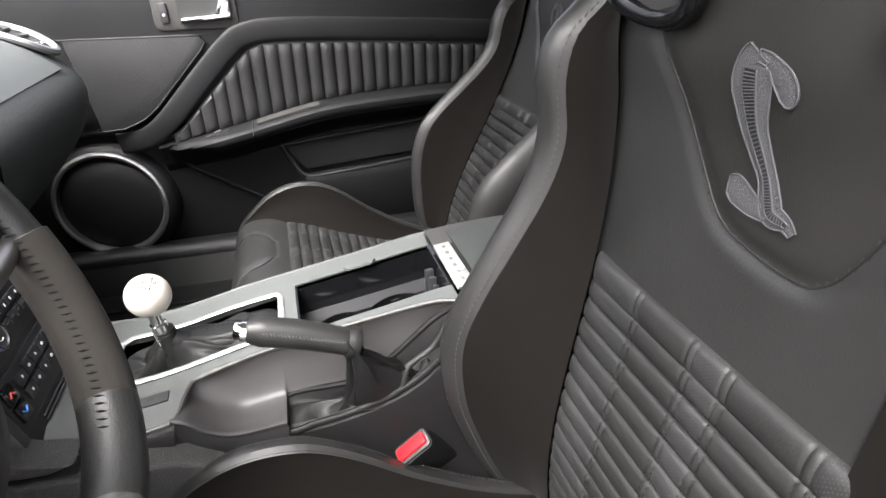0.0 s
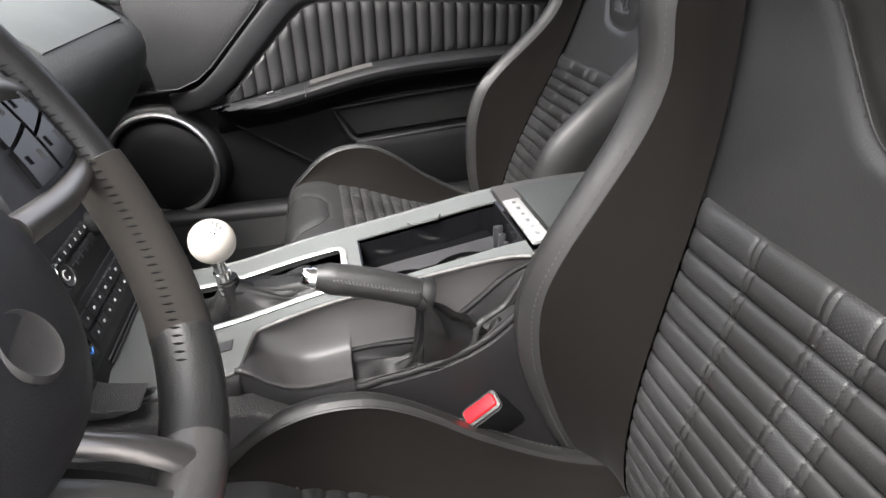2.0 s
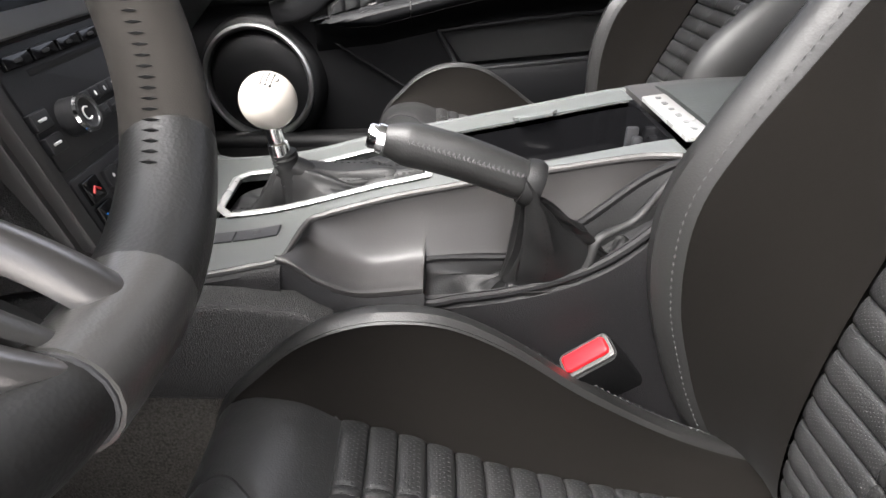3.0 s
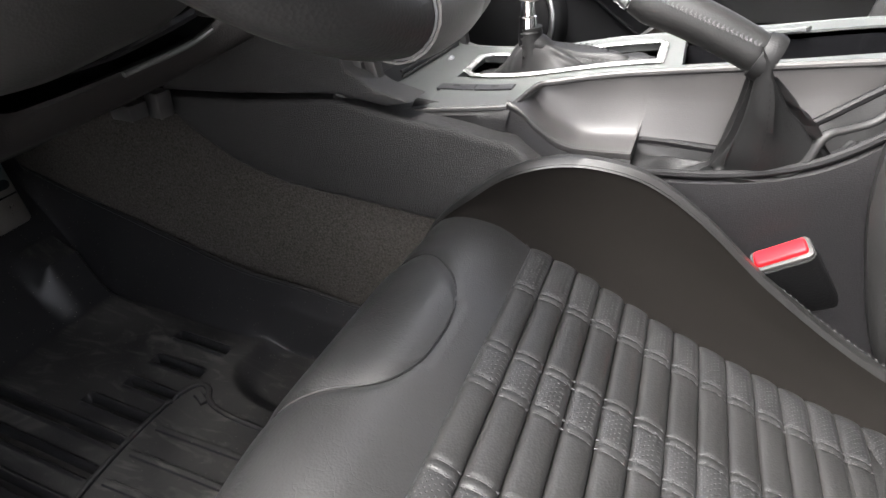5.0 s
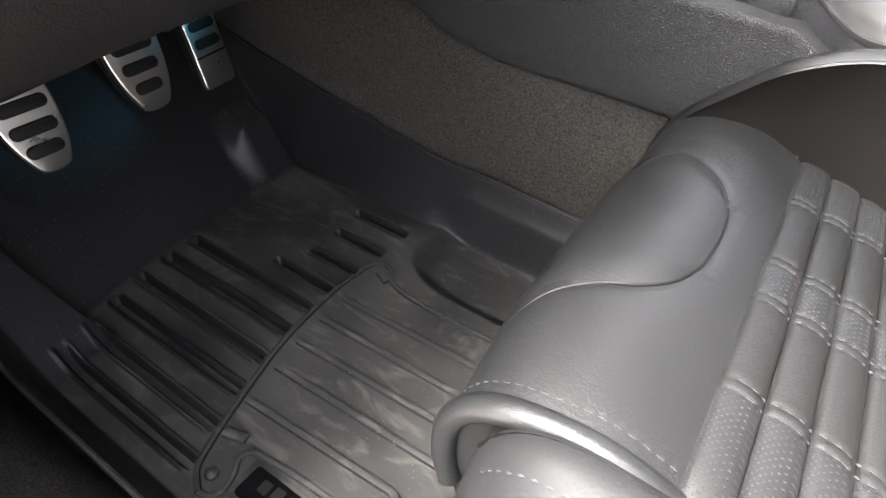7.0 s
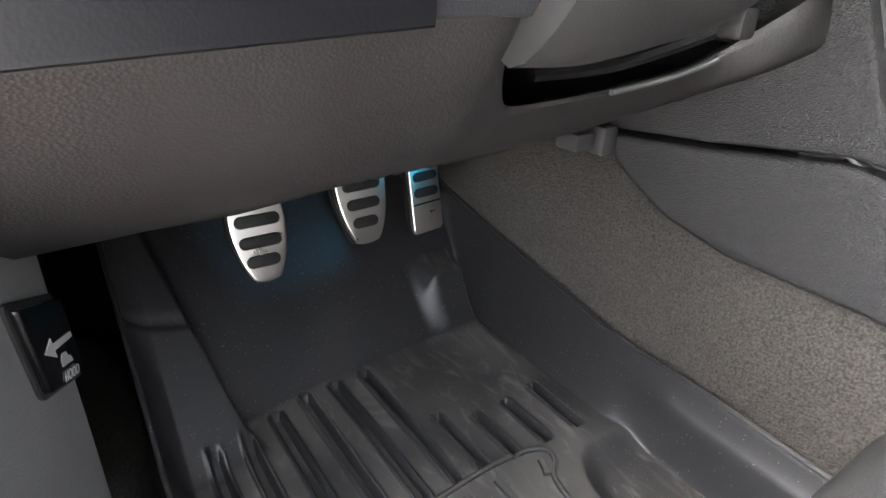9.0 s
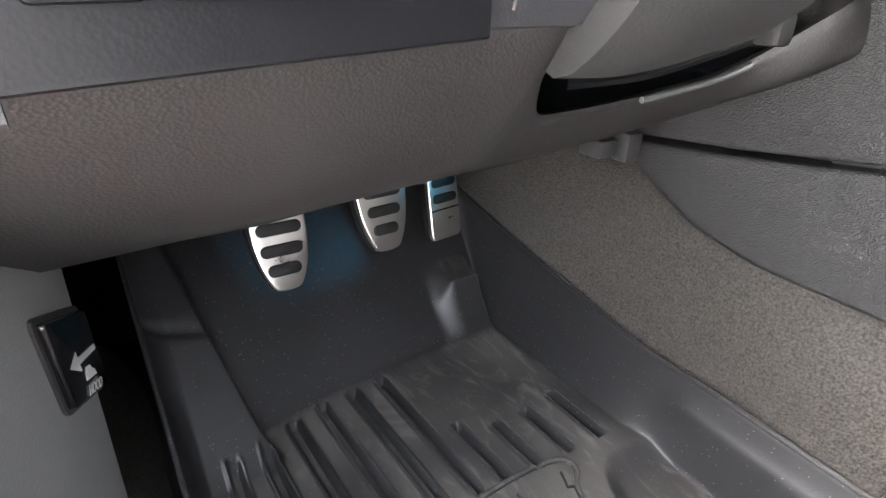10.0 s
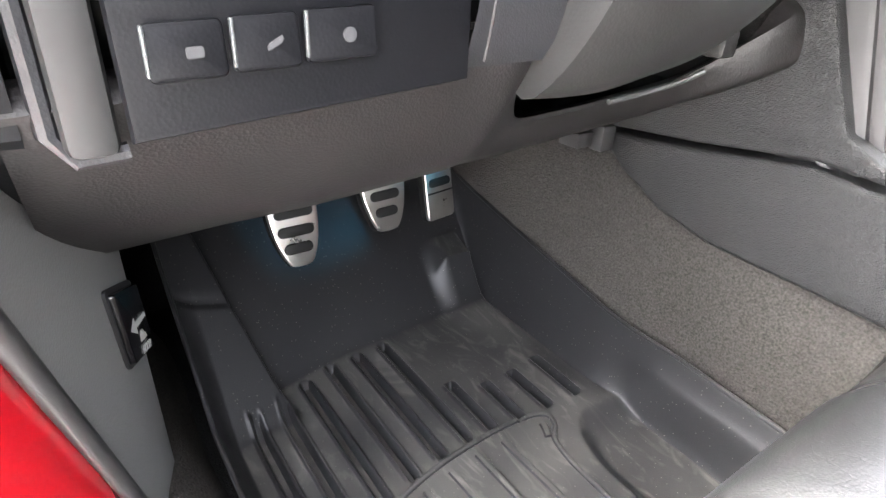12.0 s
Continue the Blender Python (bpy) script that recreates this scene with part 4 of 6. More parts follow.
screen_frame = part("screen_frame", prism([(-0.092, 0.072), (0.088, 0.072), (0.09, 0.19), (-0.094, 0.19)], stack_o, UXS, UYS, 0.009, 0.004), SILVER, stack, "silver screen frame")
part("screen", prism([(-0.080, 0.086), (0.076, 0.086), (0.076, 0.18), (-0.080, 0.18)], stack_o + NS * 0.0085, UXS, UYS, 0.002), SCREEN, screen_frame, "dark display screen")


def stack_key(name, u, v, w, h, d, mat, parent, label="", r=0.0012):
    return part(name, prism(rounded(w, h, min(r, w / 2.1, h / 2.1)), stack_o + UXS * u + UYS * v + NS * 0.002, UXS, UYS, d, min(0.0008, h / 5)), mat, parent, label)


radio = part("radio", prism(rounded(0.172, 0.070, 0.003), stack_o + UYS * 0.030 - UXS * 0.004, UXS, UYS, 0.0035, 0.001), DARK, stack, "black radio unit")
stack_key("disc_slot", -0.004, 0.052, 0.125, 0.0045, 0.0020, BLACK_VOID, radio)
for k in range(6):
    stack_key("radio_key", -0.072 + 0.0275 * k, 0.0605, 0.025, 0.0075, 0.005, GLOSS_BLACK, radio)
    stack_key("key_mark", -0.072 + 0.0275 * k, 0.0605, 0.008, 0.0022, 0.0056, PALE_MARK, radio)
for k in range(6):
    stack_key("preset_key", -0.0335 + 0.0125 * k, 0.026, 0.0115, 0.0085, 0.0046, DARK, radio)
    stack_key("key_mark", -0.0335 + 0.0125 * k, 0.026, 0.0022, 0.0036, 0.0051, WHITE_MARK, radio)
    stack_key("preset_key", -0.0335 + 0.0125 * k, 0.0135, 0.0115, 0.0085, 0.0046, DARK, radio)
    if k in (1, 2, 3, 4):
        stack_key("key_mark", -0.0335 + 0.0125 * k, 0.0135, 0.005, 0.002, 0.0051, PALE_MARK, radio)
for u in (-0.083, 0.078):
    for v in (0.027, 0.012):
        stack_key("radio_key", u + (0.008 if u < 0 else -0.008) * 0, v, 0.016, 0.011, 0.0048, DARK, radio)
        stack_key("key_mark", u, v, 0.008, 0.0018, 0.0053, WHITE_MARK, radio)
for u in (-0.056, 0.049):
    knob = part("knob", lathe([(0, 0.0125), (0.009, 0.012), (0.0125, 0.0118), (0.0135, 0.0108), (0.0125, 0.0088), (0.012, 0.0003)], stack_o + UXS * u + UYS * 0.020 + NS * 0.004, NS, 28), DARK, radio, "black rotary knob")
    part("knob_ring", lathe([(0.0125, 0.0124), (0.0145, 0.0118), (0.0145, 0.0095), (0.0125, 0.0092)], stack_o + UXS * u + UYS * 0.020 + NS * 0.0035, NS, 28), CHROME, knob, "chrome ring")
    part("knob_mark", tube([stack_o + UXS * (u + 0.004 * math.cos(a)) + UYS * (0.020 + 0.004 * math.sin(a)) + NS * 0.0168 for a in [0.9 + 4.5 * k / 12 for k in range(13)]], 0.0006, 5), WHITE_MARK, knob)
climate = part("heater_panel", prism(rounded(0.172, 0.046, 0.003), stack_o - UYS * 0.034 - UXS * 0.004, UXS, UYS, 0.0035, 0.001), DARK, stack, "black heater control unit")
for k in range(7):
    for v in (-0.0235, -0.0385):
        stack_key("heater_key", -0.0525 + 0.0165 * k, v, 0.0152, 0.012, 0.0046, DARK, climate)
        stack_key("key_mark", -0.0525 + 0.0165 * k, v, 0.004 if k % 2 else 0.0025, 0.003, 0.0051, WHITE_MARK, climate)
for u in (-0.077, 0.069):
    for v, mat in ((-0.023, RED_MARK), (-0.041, BLUE_MARK)):
        stack_key("heater_key", u, v, 0.017, 0.016, 0.0046, GLOSS_BLACK, climate)
        sgn = 1 if v > -0.03 else -1
        part("arrow_mark", tube([stack_o + UXS * (u + du) + UYS * (v + sgn * dv) + NS * 0.0072 for du, dv in ((-0.004, -0.0015), (0, 0.002), (0.004, -0.0015))], 0.0008, 5), mat, climate, "coloured printed arrow")
for k in range(4):
    part("vent_slat", tube([stack_o + UXS * (-0.06 + 0.03 * j) + UYS * (-0.064 - 0.0045 * k) + NS * 0.003 for j in range(5)], 0.0011, 6), SATIN_DARK, stack, "thin grey slat")
part("badge", prism(rounded(0.006, 0.022, 0.001), stack_o + UXS * 0.030 - UYS * 0.080 + NS * 0.006, UXS, (0.5, 0, 1), 0.004, 0.001), SILVER, stack, "small silver badge")

console = thing("centre_console", (0.1, -0.035, 0.28), "grey satin and black grained plastic centre console", "centre console")
deck_z = curve([(-0.215, 0.572), (-0.185, 0.549), (-0.16, 0.541), (-0.12, 0.543), (-0.07, 0.549), (0.0, 0.565), (0.05, 0.574), (0.13, 0.588), (0.21, 0.602), (0.30, 0.609), (0.55, 0.611)])
FAR = 0.046
near = curve([(-0.215, -0.168), (-0.16, -0.152), (-0.12, -0.1447), (-0.08, -0.141), (-0.058, -0.1375), (-0.053, -0.120), (-0.0475, -0.100), (-0.035, -0.0955), (-0.02, -0.094), (0.03, -0.0908), (0.12, -0.0925), (0.19, -0.100), (0.216, -0.112)])


def deck(x, y, up=0.0):
    return Vector((x, y, deck_z(x) + up - 4.0 * max(0, abs(y + 0.033) - 0.072) ** 2))


def strip(x0, x1, y0, y1, up=0.0, thick=0.006, nx=30, ny=5):
    f = lambda u, v: deck(x0 + (x1 - x0) * u, (y0(x0 + (x1 - x0) * u) if callable(y0) else y0) * (1 - v) + (y1(x0 + (x1 - x0) * u) if callable(y1) else y1) * v, up)
    return grid(f, nx, ny, thick=-thick)


# grey deck: strips round the lever opening and the storage bin
flare_far = lambda x: FAR + 0.03 * max(0, (-0.10 - x) / 0.11) ** 2
part("deck_trim", joined(strip(-0.215, -0.127, near, flare_far), strip(-0.127, 0.040, near, -0.0765, nx=120), strip(-0.127, 0.040, 0.004, FAR), strip(0.040, 0.056, near, FAR, nx=4),
                         strip(0.056, 0.213, near, -0.083), strip(0.056, 0.213, 0.012, FAR)), SATIN, console, "satin grey painted deck", 60)
# Darker paint on the near edge only, to tone down its lit line.
part("deck_edge", tube([deck(-0.2 + 0.41 * k / 110, near(-0.2 + 0.41 * k / 110), -0.0028) for k in range(111)], 0.0026, 8), SATIN_DARK, console)
part("deck_edge", tube([deck(-0.2 + 0.75 * k / 30, flare_far(-0.2 + 0.75 * k / 30), -0.004) for k in range(31)], 0.005, 8), SATIN, console)
lid = part("armrest_lid", grid(lambda u, v: deck(0.238 + 0.30 * u, -0.112 + 0.156 * v, 0.006 - 0.006 * (2 * v - 1) ** 4), 16, 10, thick=-0.02), DASH_SKIN, console, "dark grey padded armrest lid")
part("lid_rim", joined(strip(0.214, 0.54, -0.131, -0.104, 0.0005, 0.02, 20, 3), strip(0.216, 0.54, 0.000, FAR, 0.002, 0.02, 20, 3)), SATIN_DARK, console)
part("sill_plate", prism(rounded(0.019, 0.096, 0.0015), deck(0.2235, -0.053, 0.004), (1, 0, 0.12), (0, 1, 0), 0.0035, 0.001), BRIGHT, console, "polished metal plate with worn lettering")
for k in range(6):
    part("plate_mark", prism(rounded(0.004, 0.0045 if k % 2 else 0.006, 0.001), deck(0.2235, -0.088 + 0.0145 * k, 0.0077), (1, 0, 0.12), (0, 1, 0), 0.0004), SATIN, console, "grey engraved bar")
notch = part("lid_catch", prism([(-0.019, 0.0), (0.019, 0.0), (0.014, -0.007), (-0.014, -0.007)], deck(0.131, 0.0125, 0.001), (1, 0, 0.17), (0, 1, 0), 0.003, 0.001), SATIN, console, "small grey catch")
# storage bin with cup wells
wall = lambda y, x0, x1: grid(lambda u, v: Vector((x0 + (x1 - x0) * u, y, deck_z(x0 + (x1 - x0) * u) - 0.002 - 0.075 * v)), 12, 6, thick=0.003, away=(0, y + 0.04, 0))
bin_body = part("storage_bin", box(0.056, 0.213, -0.084, 0.012, 0.500, 0.503), GLOSS_BLACK, console, "glossy black storage bin")
for bm in (wall(0.012, 0.056, 0.213), wall(-0.083, 0.056, 0.213), box(0.055, 0.058, -0.084, 0.012, 0.50, 0.573), box(0.210, 0.2145, -0.084, 0.012, 0.52, 0.602)):
    part("bin_wall", bm, GLOSS_BLACK, bin_body)
part("bin_shelf", grid(lambda u, v: Vector((0.058 + 0.15 * u, -0.010 + 0.021 * v, 0.532 + 0.024 * u + 0.004 * v)), 6, 3, thick=0.003), DARK, console)
for x, r in ((0.100, 0.032), (0.165, 0.036)):
    part("cup_well", lathe([(0.0, r), (0.003, r + 0.0015), (0.004, r - 0.001), (-0.04, r - 0.004), (-0.042, 0.0005)], (x, -0.044, 0.540 + 0.16 * (x - 0.1)), (-0.13, 0, 1), 36), GLOSS_BLACK, console, "round black cup well")
for k in range(3):
    part("bin_clip", box(0.198 + 0.002 * k, 0.208, -0.030 - 0.011 * k, -0.024 - 0.011 * k, 0.55, 0.592 - 0.004 * k, 0.002), DARK, console)
# lever opening: bright bezel, leather gaiter
bez = [(-0.1235, -0.062), (-0.127, -0.006), (-0.117, 0.004), (-0.02, 0.0035), (0.036, 0.0015), (0.040, -0.008), (0.040, -0.074), (-0.02, -0.0765), (-0.112, -0.0775)]
part("gaiter_bezel", tube([deck(a + (b - a) * k / 6, c + (d - c) * k / 6, 0.0020) for (a, c), (b, d) in zip(bez, bez[1:] + bez[:1]) for k in range(6)], 0.0034, 8, True, flat=0.5, up=(0, 0, 1)), BRIGHT, console, "bright metal bezel")
# small switches on the deck
for k, (x0, x1) in enumerate(((-0.1305, -0.0985), (-0.0975, -0.0660))):
    sw = part("deck_switch", grid(lambda u, v: deck(x0 + (x1 - x0) * u, -0.1165 + 0.0130 * v, 0.0012), 4, 3, thick=-0.004), DARK, console, "small dark switch")
    part("switch_mark", grid(lambda u, v: deck((x0 + x1) / 2 - 0.003 + 0.006 * u, -0.112 + 0.004 * v, 0.0018), 1, 1), PALE_MARK, sw)

# tray pressed into the driver's side
tray_floor = curve([(-0.062, 0.5485), (-0.052, 0.5450), (-0.040, 0.5340), (-0.0223, 0.5235), (-0.0044, 0.5188), (0.0285, 0.5220), (0.04, 0.5230)])
tray_lip = curve([(-0.062, 0.5480), (-0.0497, 0.5440), (-0.0359, 0.5345), (-0.0193, 0.5250), (-0.0025, 0.5222), (0.0323, 0.5245), (0.04, 0.5250)])


def tray_at(u, v):
    x = -0.062 + 0.277 * u
    top = Vector((x, near(x) - 0.0005, deck(x, near(x)).z - 0.003))
    inner = Vector((x, min(near(x) - 0.002, -0.106), tray_floor(min(x, 0.036)) + 0.25 * max(0.0, x - 0.10)))
    deep = max(0.0, min(1.0, (top.z - inner.z) / 0.03))
    pts = [top, top.lerp(inner, 0.45) + Vector((0, 0.004 * deep, 0.002 * deep)), inner + Vector((0, 0.003, 0.006)) * deep]
    if x < 0.036:
        lip = Vector((x, -0.1470 + 0.006 * step((-0.035 - x) / 0.03), tray_lip(x)))
        pts += [inner + Vector((0, -0.007, 0)) * deep, inner.lerp(lip, 0.7) + Vector((0, 0, -0.0012)) * deep, lip, lip + Vector((0, -0.0018, -0.002)), lip + Vector((0, -0.001, -0.005))]
    else:
        pts += [inner + Vector((0, -0.001, -0.002 - 0.004 * k)) for k in range(5)]
    return along(spline(pts, 4), v)


part("tray_skirt", grid(lambda u, v: tray_at(0.353 * u, 1.0).lerp(Vector((-0.062 + 0.0978 * u, -0.152, 0.492)), v) + Vector((0, -0.004 * math.sin(math.pi * v), 0)), 30, 10), GRAINED, console, "black grained side below the tray")
part("side_tray", grid(tray_at, 140, 40), SATIN_DARK, console, "satin grey pressed tray in the side")
# rim round the handbrake opening and the grained lower side
rim_z = curve([(-0.3, 0.54), (-0.20, 0.542), (-0.13, 0.538), (-0.06, 0.534), (-0.045, 0.522), (-0.03, 0.516), (0.0, 0.513), (0.032, 0.510), (0.087, 0.515), (0.13, 0.526), (0.16, 0.541), (0.19, 0.568), (0.21, 0.594), (0.24, 0.599), (0.5, 0.602)])
LOW_Y = -0.148
part("lower_side", grid(lambda u, v: along(spline([(-0.14 + 0.7 * u, LOW_Y + 0.010 + 0.022 * max(0, min(1, (u - 0.45) / 0.1)), rim_z(-0.14 + 0.7 * u) + 0.001), (-0.14 + 0.7 * u, LOW_Y + 0.002 + 0.018 * max(0, min(1, (u - 0.45) / 0.1)), rim_z(-0.14 + 0.7 * u) - 0.002),
                                                   (-0.14 + 0.7 * u, LOW_Y - 0.002, rim_z(-0.14 + 0.7 * u) - 0.02), (-0.14 + 0.7 * u, LOW_Y - 0.006, 0.44), (-0.14 + 0.7 * u, LOW_Y - 0.02, 0.28)], 5), v), 70, 20), GRAINED, console, "black grained plastic lower side")
part("far_side", grid(lambda u, v: Vector((-0.2 + 0.76 * u, FAR + 0.004 + 0.02 * v, (deck_z(-0.2 + 0.76 * u) - 0.006) * (1 - v) + 0.28 * v)), 40, 8), GRAINED, console, "black grained plastic lower side")
rim_pts = [(x, -0.1445, rim_z(x) + 0.001) for x in (0.033, 0.06, 0.09, 0.12, 0.145, 0.165, 0.185, 0.20)] + [(0.2085, -0.136, 0.597), (0.205, -0.122, 0.600), (0.185, -0.113, 0.585), (0.15, -0.110, 0.553), (0.12, -0.1085, 0.530), (0.10, -0.108, 0.523), (0.033, -0.107, 0.520)]
part("opening_rim", tube(spline(rim_pts, 5, True), 0.0032, 8, True), GRAINED, console, "black rim round the handbrake opening")
part("opening_floor", grid(lambda u, v: Vector((0.034 + 0.17 * u, -0.143 + 0.034 * v, rim_z(0.034 + 0.17 * u) - 0.016 + 0.010 * v)), 16, 4, thick=-0.003), BOOT_HIDE, console)
# knee-side panels ahead of the console
low_poly = [(-0.378, 0.520), (-0.374, 0.508), (-0.350, 0.489), (-0.305, 0.466), (-0.251, 0.454), (-0.167, 0.452), (-0.08, 0.448), (-0.02, 0.45), (-0.02, 0.508), (-0.05, 0.526), (-0.10, 0.531), (-0.15, 0.534), (-0.197, 0.540), (-0.288, 0.528)]
part("knee_side_lower", moved(prism([(a, b) for a, b in low_poly], (0, -0.150, 0), (1, 0, 0), (0, 0, 1), 0.024, 0.005, 3), Matrix.Identity(4)), GRAINED_LIT, console, "grained side panel, lightened as if lit")
up_poly = [(-0.378, 0.524), (-0.288, 0.532), (-0.197, 0.544), (-0.150, 0.540), (-0.13, 0.546), (-0.16, 0.552), (-0.185, 0.565), (-0.2, 0.60), (-0.225, 0.66), (-0.30, 0.66), (-0.36, 0.56)]
part("knee_side_upper", prism(up_poly, (0, -0.140, 0), (1, 0, 0), (0, 0, 1), 0.032, 0.003, 3), GRAINED_LIT, console, "grained side panel, lightened as if lit")
def shoulder(u, v):
    x = -0.200 + 0.141 * u
    y = near(min(x, -0.060))
    z = deck(x, y).z
    out = -0.152 - 0.016 * step((-0.12 - x) / 0.08)
    return along(spline([Vector((x, y + 0.002, z - 0.003)), Vector((x, y - 0.005, z - 0.005)), Vector((x, out + 0.003, z - 0.010)), Vector((x, out, z - 0.017)), Vector((x, out - 0.001, 0.515)), Vector((x, out + 0.004, 0.46))], 4), v)


part("shoulder", grid(shoulder, 24, 20), GRAINED, console, "black grained shoulder of the console")

# gear lever
gear = thing("gear_lever", (-0.06, -0.05, 0.55), "gear lever with an ivory ball knob and leather gaiter", "gear lever")
BALL = Vector((-0.074, -0.055, 0.626))
ball = part("ball_knob", lathe([(0.0206 * math.cos(a), max(0.0206 * math.sin(a), 0.0001)) for a in [math.pi * k / 28 for k in range(29)]], BALL, (-0.12, -0.1, 1), 44), BALL_WHITE, gear, "ivory white ball knob")
up_ax = Vector((0.30, -0.42, 0.86)).normalized()
def on_ball(a, b, r=0.0207):
    """A point on the ball near its crown, by two small angles."""
    t1 = Vector((1, 0, -0.35)).normalized()
    t2 = up_ax.cross(t1).normalized()
    t1 = t2.cross(up_ax)
    return BALL + r * (up_ax + math.tan(a) * t1 + math.tan(b) * t2).normalized()
pattern = [[(-0.26, 0.0), (0.26, 0.0)], [(-0.26, -0.18), (-0.26, 0.18)], [(-0.09, -0.18), (-0.09, 0.18)], [(0.09, -0.18), (0.09, 0.18)], [(0.26, 0.0), (0.26, 0.18)]]
digits = {"1": [[(0, -0.06), (0, 0.06)]], "3": [[(-0.03, 0.06), (0.03, 0.06), (0.0, 0.0), (0.03, -0.03), (0.0, -0.06), (-0.03, -0.05)]], "2": [[(-0.03, 0.04), (0.0, 0.06), (0.03, 0.04), (-0.03, -0.06), (0.03, -0.06)]], "4": [[(0.02, -0.06), (0.02, 0.06), (-0.03, -0.02), (0.04, -0.02)]], "5": [[(0.03, 0.06), (-0.03, 0.06), (-0.03, 0.0), (0.02, 0.0), (0.03, -0.03), (0.0, -0.06), (-0.03, -0.05)]], "6": [[(0.02, 0.06), (-0.03, 0.0), (-0.03, -0.05), (0.02, -0.06), (0.03, -0.02), (-0.02, 0.0)]]}
marks = [tube([on_ball(a, b) for a, b in seg], 0.00055, 5) for seg in pattern]
for ch, ca, cb in (("1", -0.26, 0.28), ("3", -0.09, 0.28), ("5", 0.09, 0.28), ("2", -0.26, -0.28), ("4", -0.09, -0.28), ("6", 0.09, -0.28)):
    marks += [tube([on_ball(ca + p, cb + q) for p, q in seg], 0.0005, 5) for seg in digits[ch]]
part("gear_pattern", joined(*marks), BLACK_VOID, ball, "black engraved gear numbers and lines")
part("shaft", lathe([(0.0, 0.0062), (0.012, 0.0062), (0.013, 0.0078), (0.022, 0.0080), (0.040, 0.0085), (0.046, 0.010)], BALL - Vector((0, 0, 0.019)), (0.10, 0.05, -1), 24), CHROME, gear, "polished steel shaft")
top_c = Vector((-0.066, -0.05, 0.565))
def gaiter_at(u, v):
    ang = 2 * math.pi * u
    sx, sy = math.cos(ang), math.sin(ang)
    sx, sy = (abs(sx) ** 0.5) * (1 if sx > 0 else -1), (abs(sy) ** 0.5) * (1 if sy > 0 else -1)
    base = Vector((-0.043 + 0.081 * sx, -0.037 + 0.0395 * sy, 0))
    base.z = deck_z(base.x) - 0.010
    topp = top_c + Vector((0.0095 * math.cos(ang), 0.0095 * math.sin(ang), 0.010))
    k = v ** 0.6
    q = topp.lerp(base, k)
    q.z = base.z + (topp.z - base.z) * (1 - v) ** 4.5 + 0.006 * math.sin(math.pi * v) * max(0, math.cos(ang)) ** 6
    fold = (0.0034 * math.sin(5 * ang + 6 * v) + 0.0022 * math.sin(11 * ang - 5 * v)) * math.sin(math.pi * v)
    return q + Vector((fold * math.cos(ang), fold * math.sin(ang), fold * 0.9))
part("gaiter", grid(gaiter_at, 60, 22, close_u=True), BOOT_HIDE, gear, "black leather gaiter with folds", 80)
part("sleeve", tube(spline([(-0.0700, -0.0530, 0.586), (-0.0690, -0.0525, 0.578), (-0.0675, -0.0515, 0.566), (-0.066, -0.051, 0.550)], 5), lambda t: 0.0098 + 0.004 * t ** 2 + 0.0004 * math.sin(40 * t), 18), BOOT_HIDE, gear, "black leather sleeve round the shaft")
part("gaiter_ridge", tube(spline([(-0.064, -0.0515, 0.574), (-0.048, -0.0515, 0.566), (-0.028, -0.052, 0.5605), (-0.005, -0.0525, 0.5615), (0.018, -0.053, 0.565), (0.036, -0.053, 0.568)], 6), lambda t: 0.0100 - 0.004 * t + 0.0008 * math.sin(17 * t), 14, flat=0.8, up=(0, 0, 1)), BOOT_HIDE, gear, "stitched leather ridge")
part("ridge_stitching", stitches([[q + Vector((0, -0.0085 + 0.003 * k / 30, 0.0045)) for k, q in enumerate(spline([(-0.060, -0.0515, 0.572), (-0.048, -0.0515, 0.566), (-0.028, -0.052, 0.5605), (-0.005, -0.0525, 0.5615), (0.018, -0.053, 0.565), (0.034, -0.053, 0.568)], 6))]], 0.003, 0.0018, 0.0006), THREAD, gear)
part("stitching", stitches([[gaiter_at(0.02 + 0.012 * s, k / 24) + Vector((0, 0, 0.0007)) for k in range(2, 22)] for s in (-1, 1)] + [[gaiter_at(0.52, k / 24) + Vector((0, 0, 0.0007)) for k in range(4, 24)], [gaiter_at(0.55 + 0.2 * k / 20, 0.8) + Vector((0, 0, 0.0008)) for k in range(20)]], 0.003, 0.002, 0.0005), DARK_THREAD, gear)

# handbrake
hb = thing("handbrake", (0.10, -0.14, 0.52), "black leather handbrake lever, raised, with a leather gaiter", "handbrake")
h0, h1 = Vector((0.0165, -0.1465, 0.6285)), Vector((0.099, -0.149, 0.6015))
grip = part("grip", tube([h0 + (h1 - h0) * t + Vector((0, 0, 0.003 * math.sin(math.pi * t))) for t in [k / 24 for k in range(25)]], lambda t: 0.0119 * min(1, 0.70 + 2.2 * t) * (1 - 0.12 * max(0, t - 0.5)) * (1.0 if t < 0.97 else 0.93), 20, flat=1.12, up=(0, 0, 1)), LEATHER, hb, "black stitched leather grip", 60)
hd = (h1 - h0).normalized()
part("release_button", joined(lathe([(0, 0.0075), (0.012, 0.0075), (0.0135, 0.0065), (0.0135, 0.0003)], h0 + hd * 0.003, -hd, 18), lathe([(0.004, 0.0088), (0.008, 0.0088)], h0 + hd * 0.003, -hd, 18)), CHROME, hb, "chrome release button")
st = []
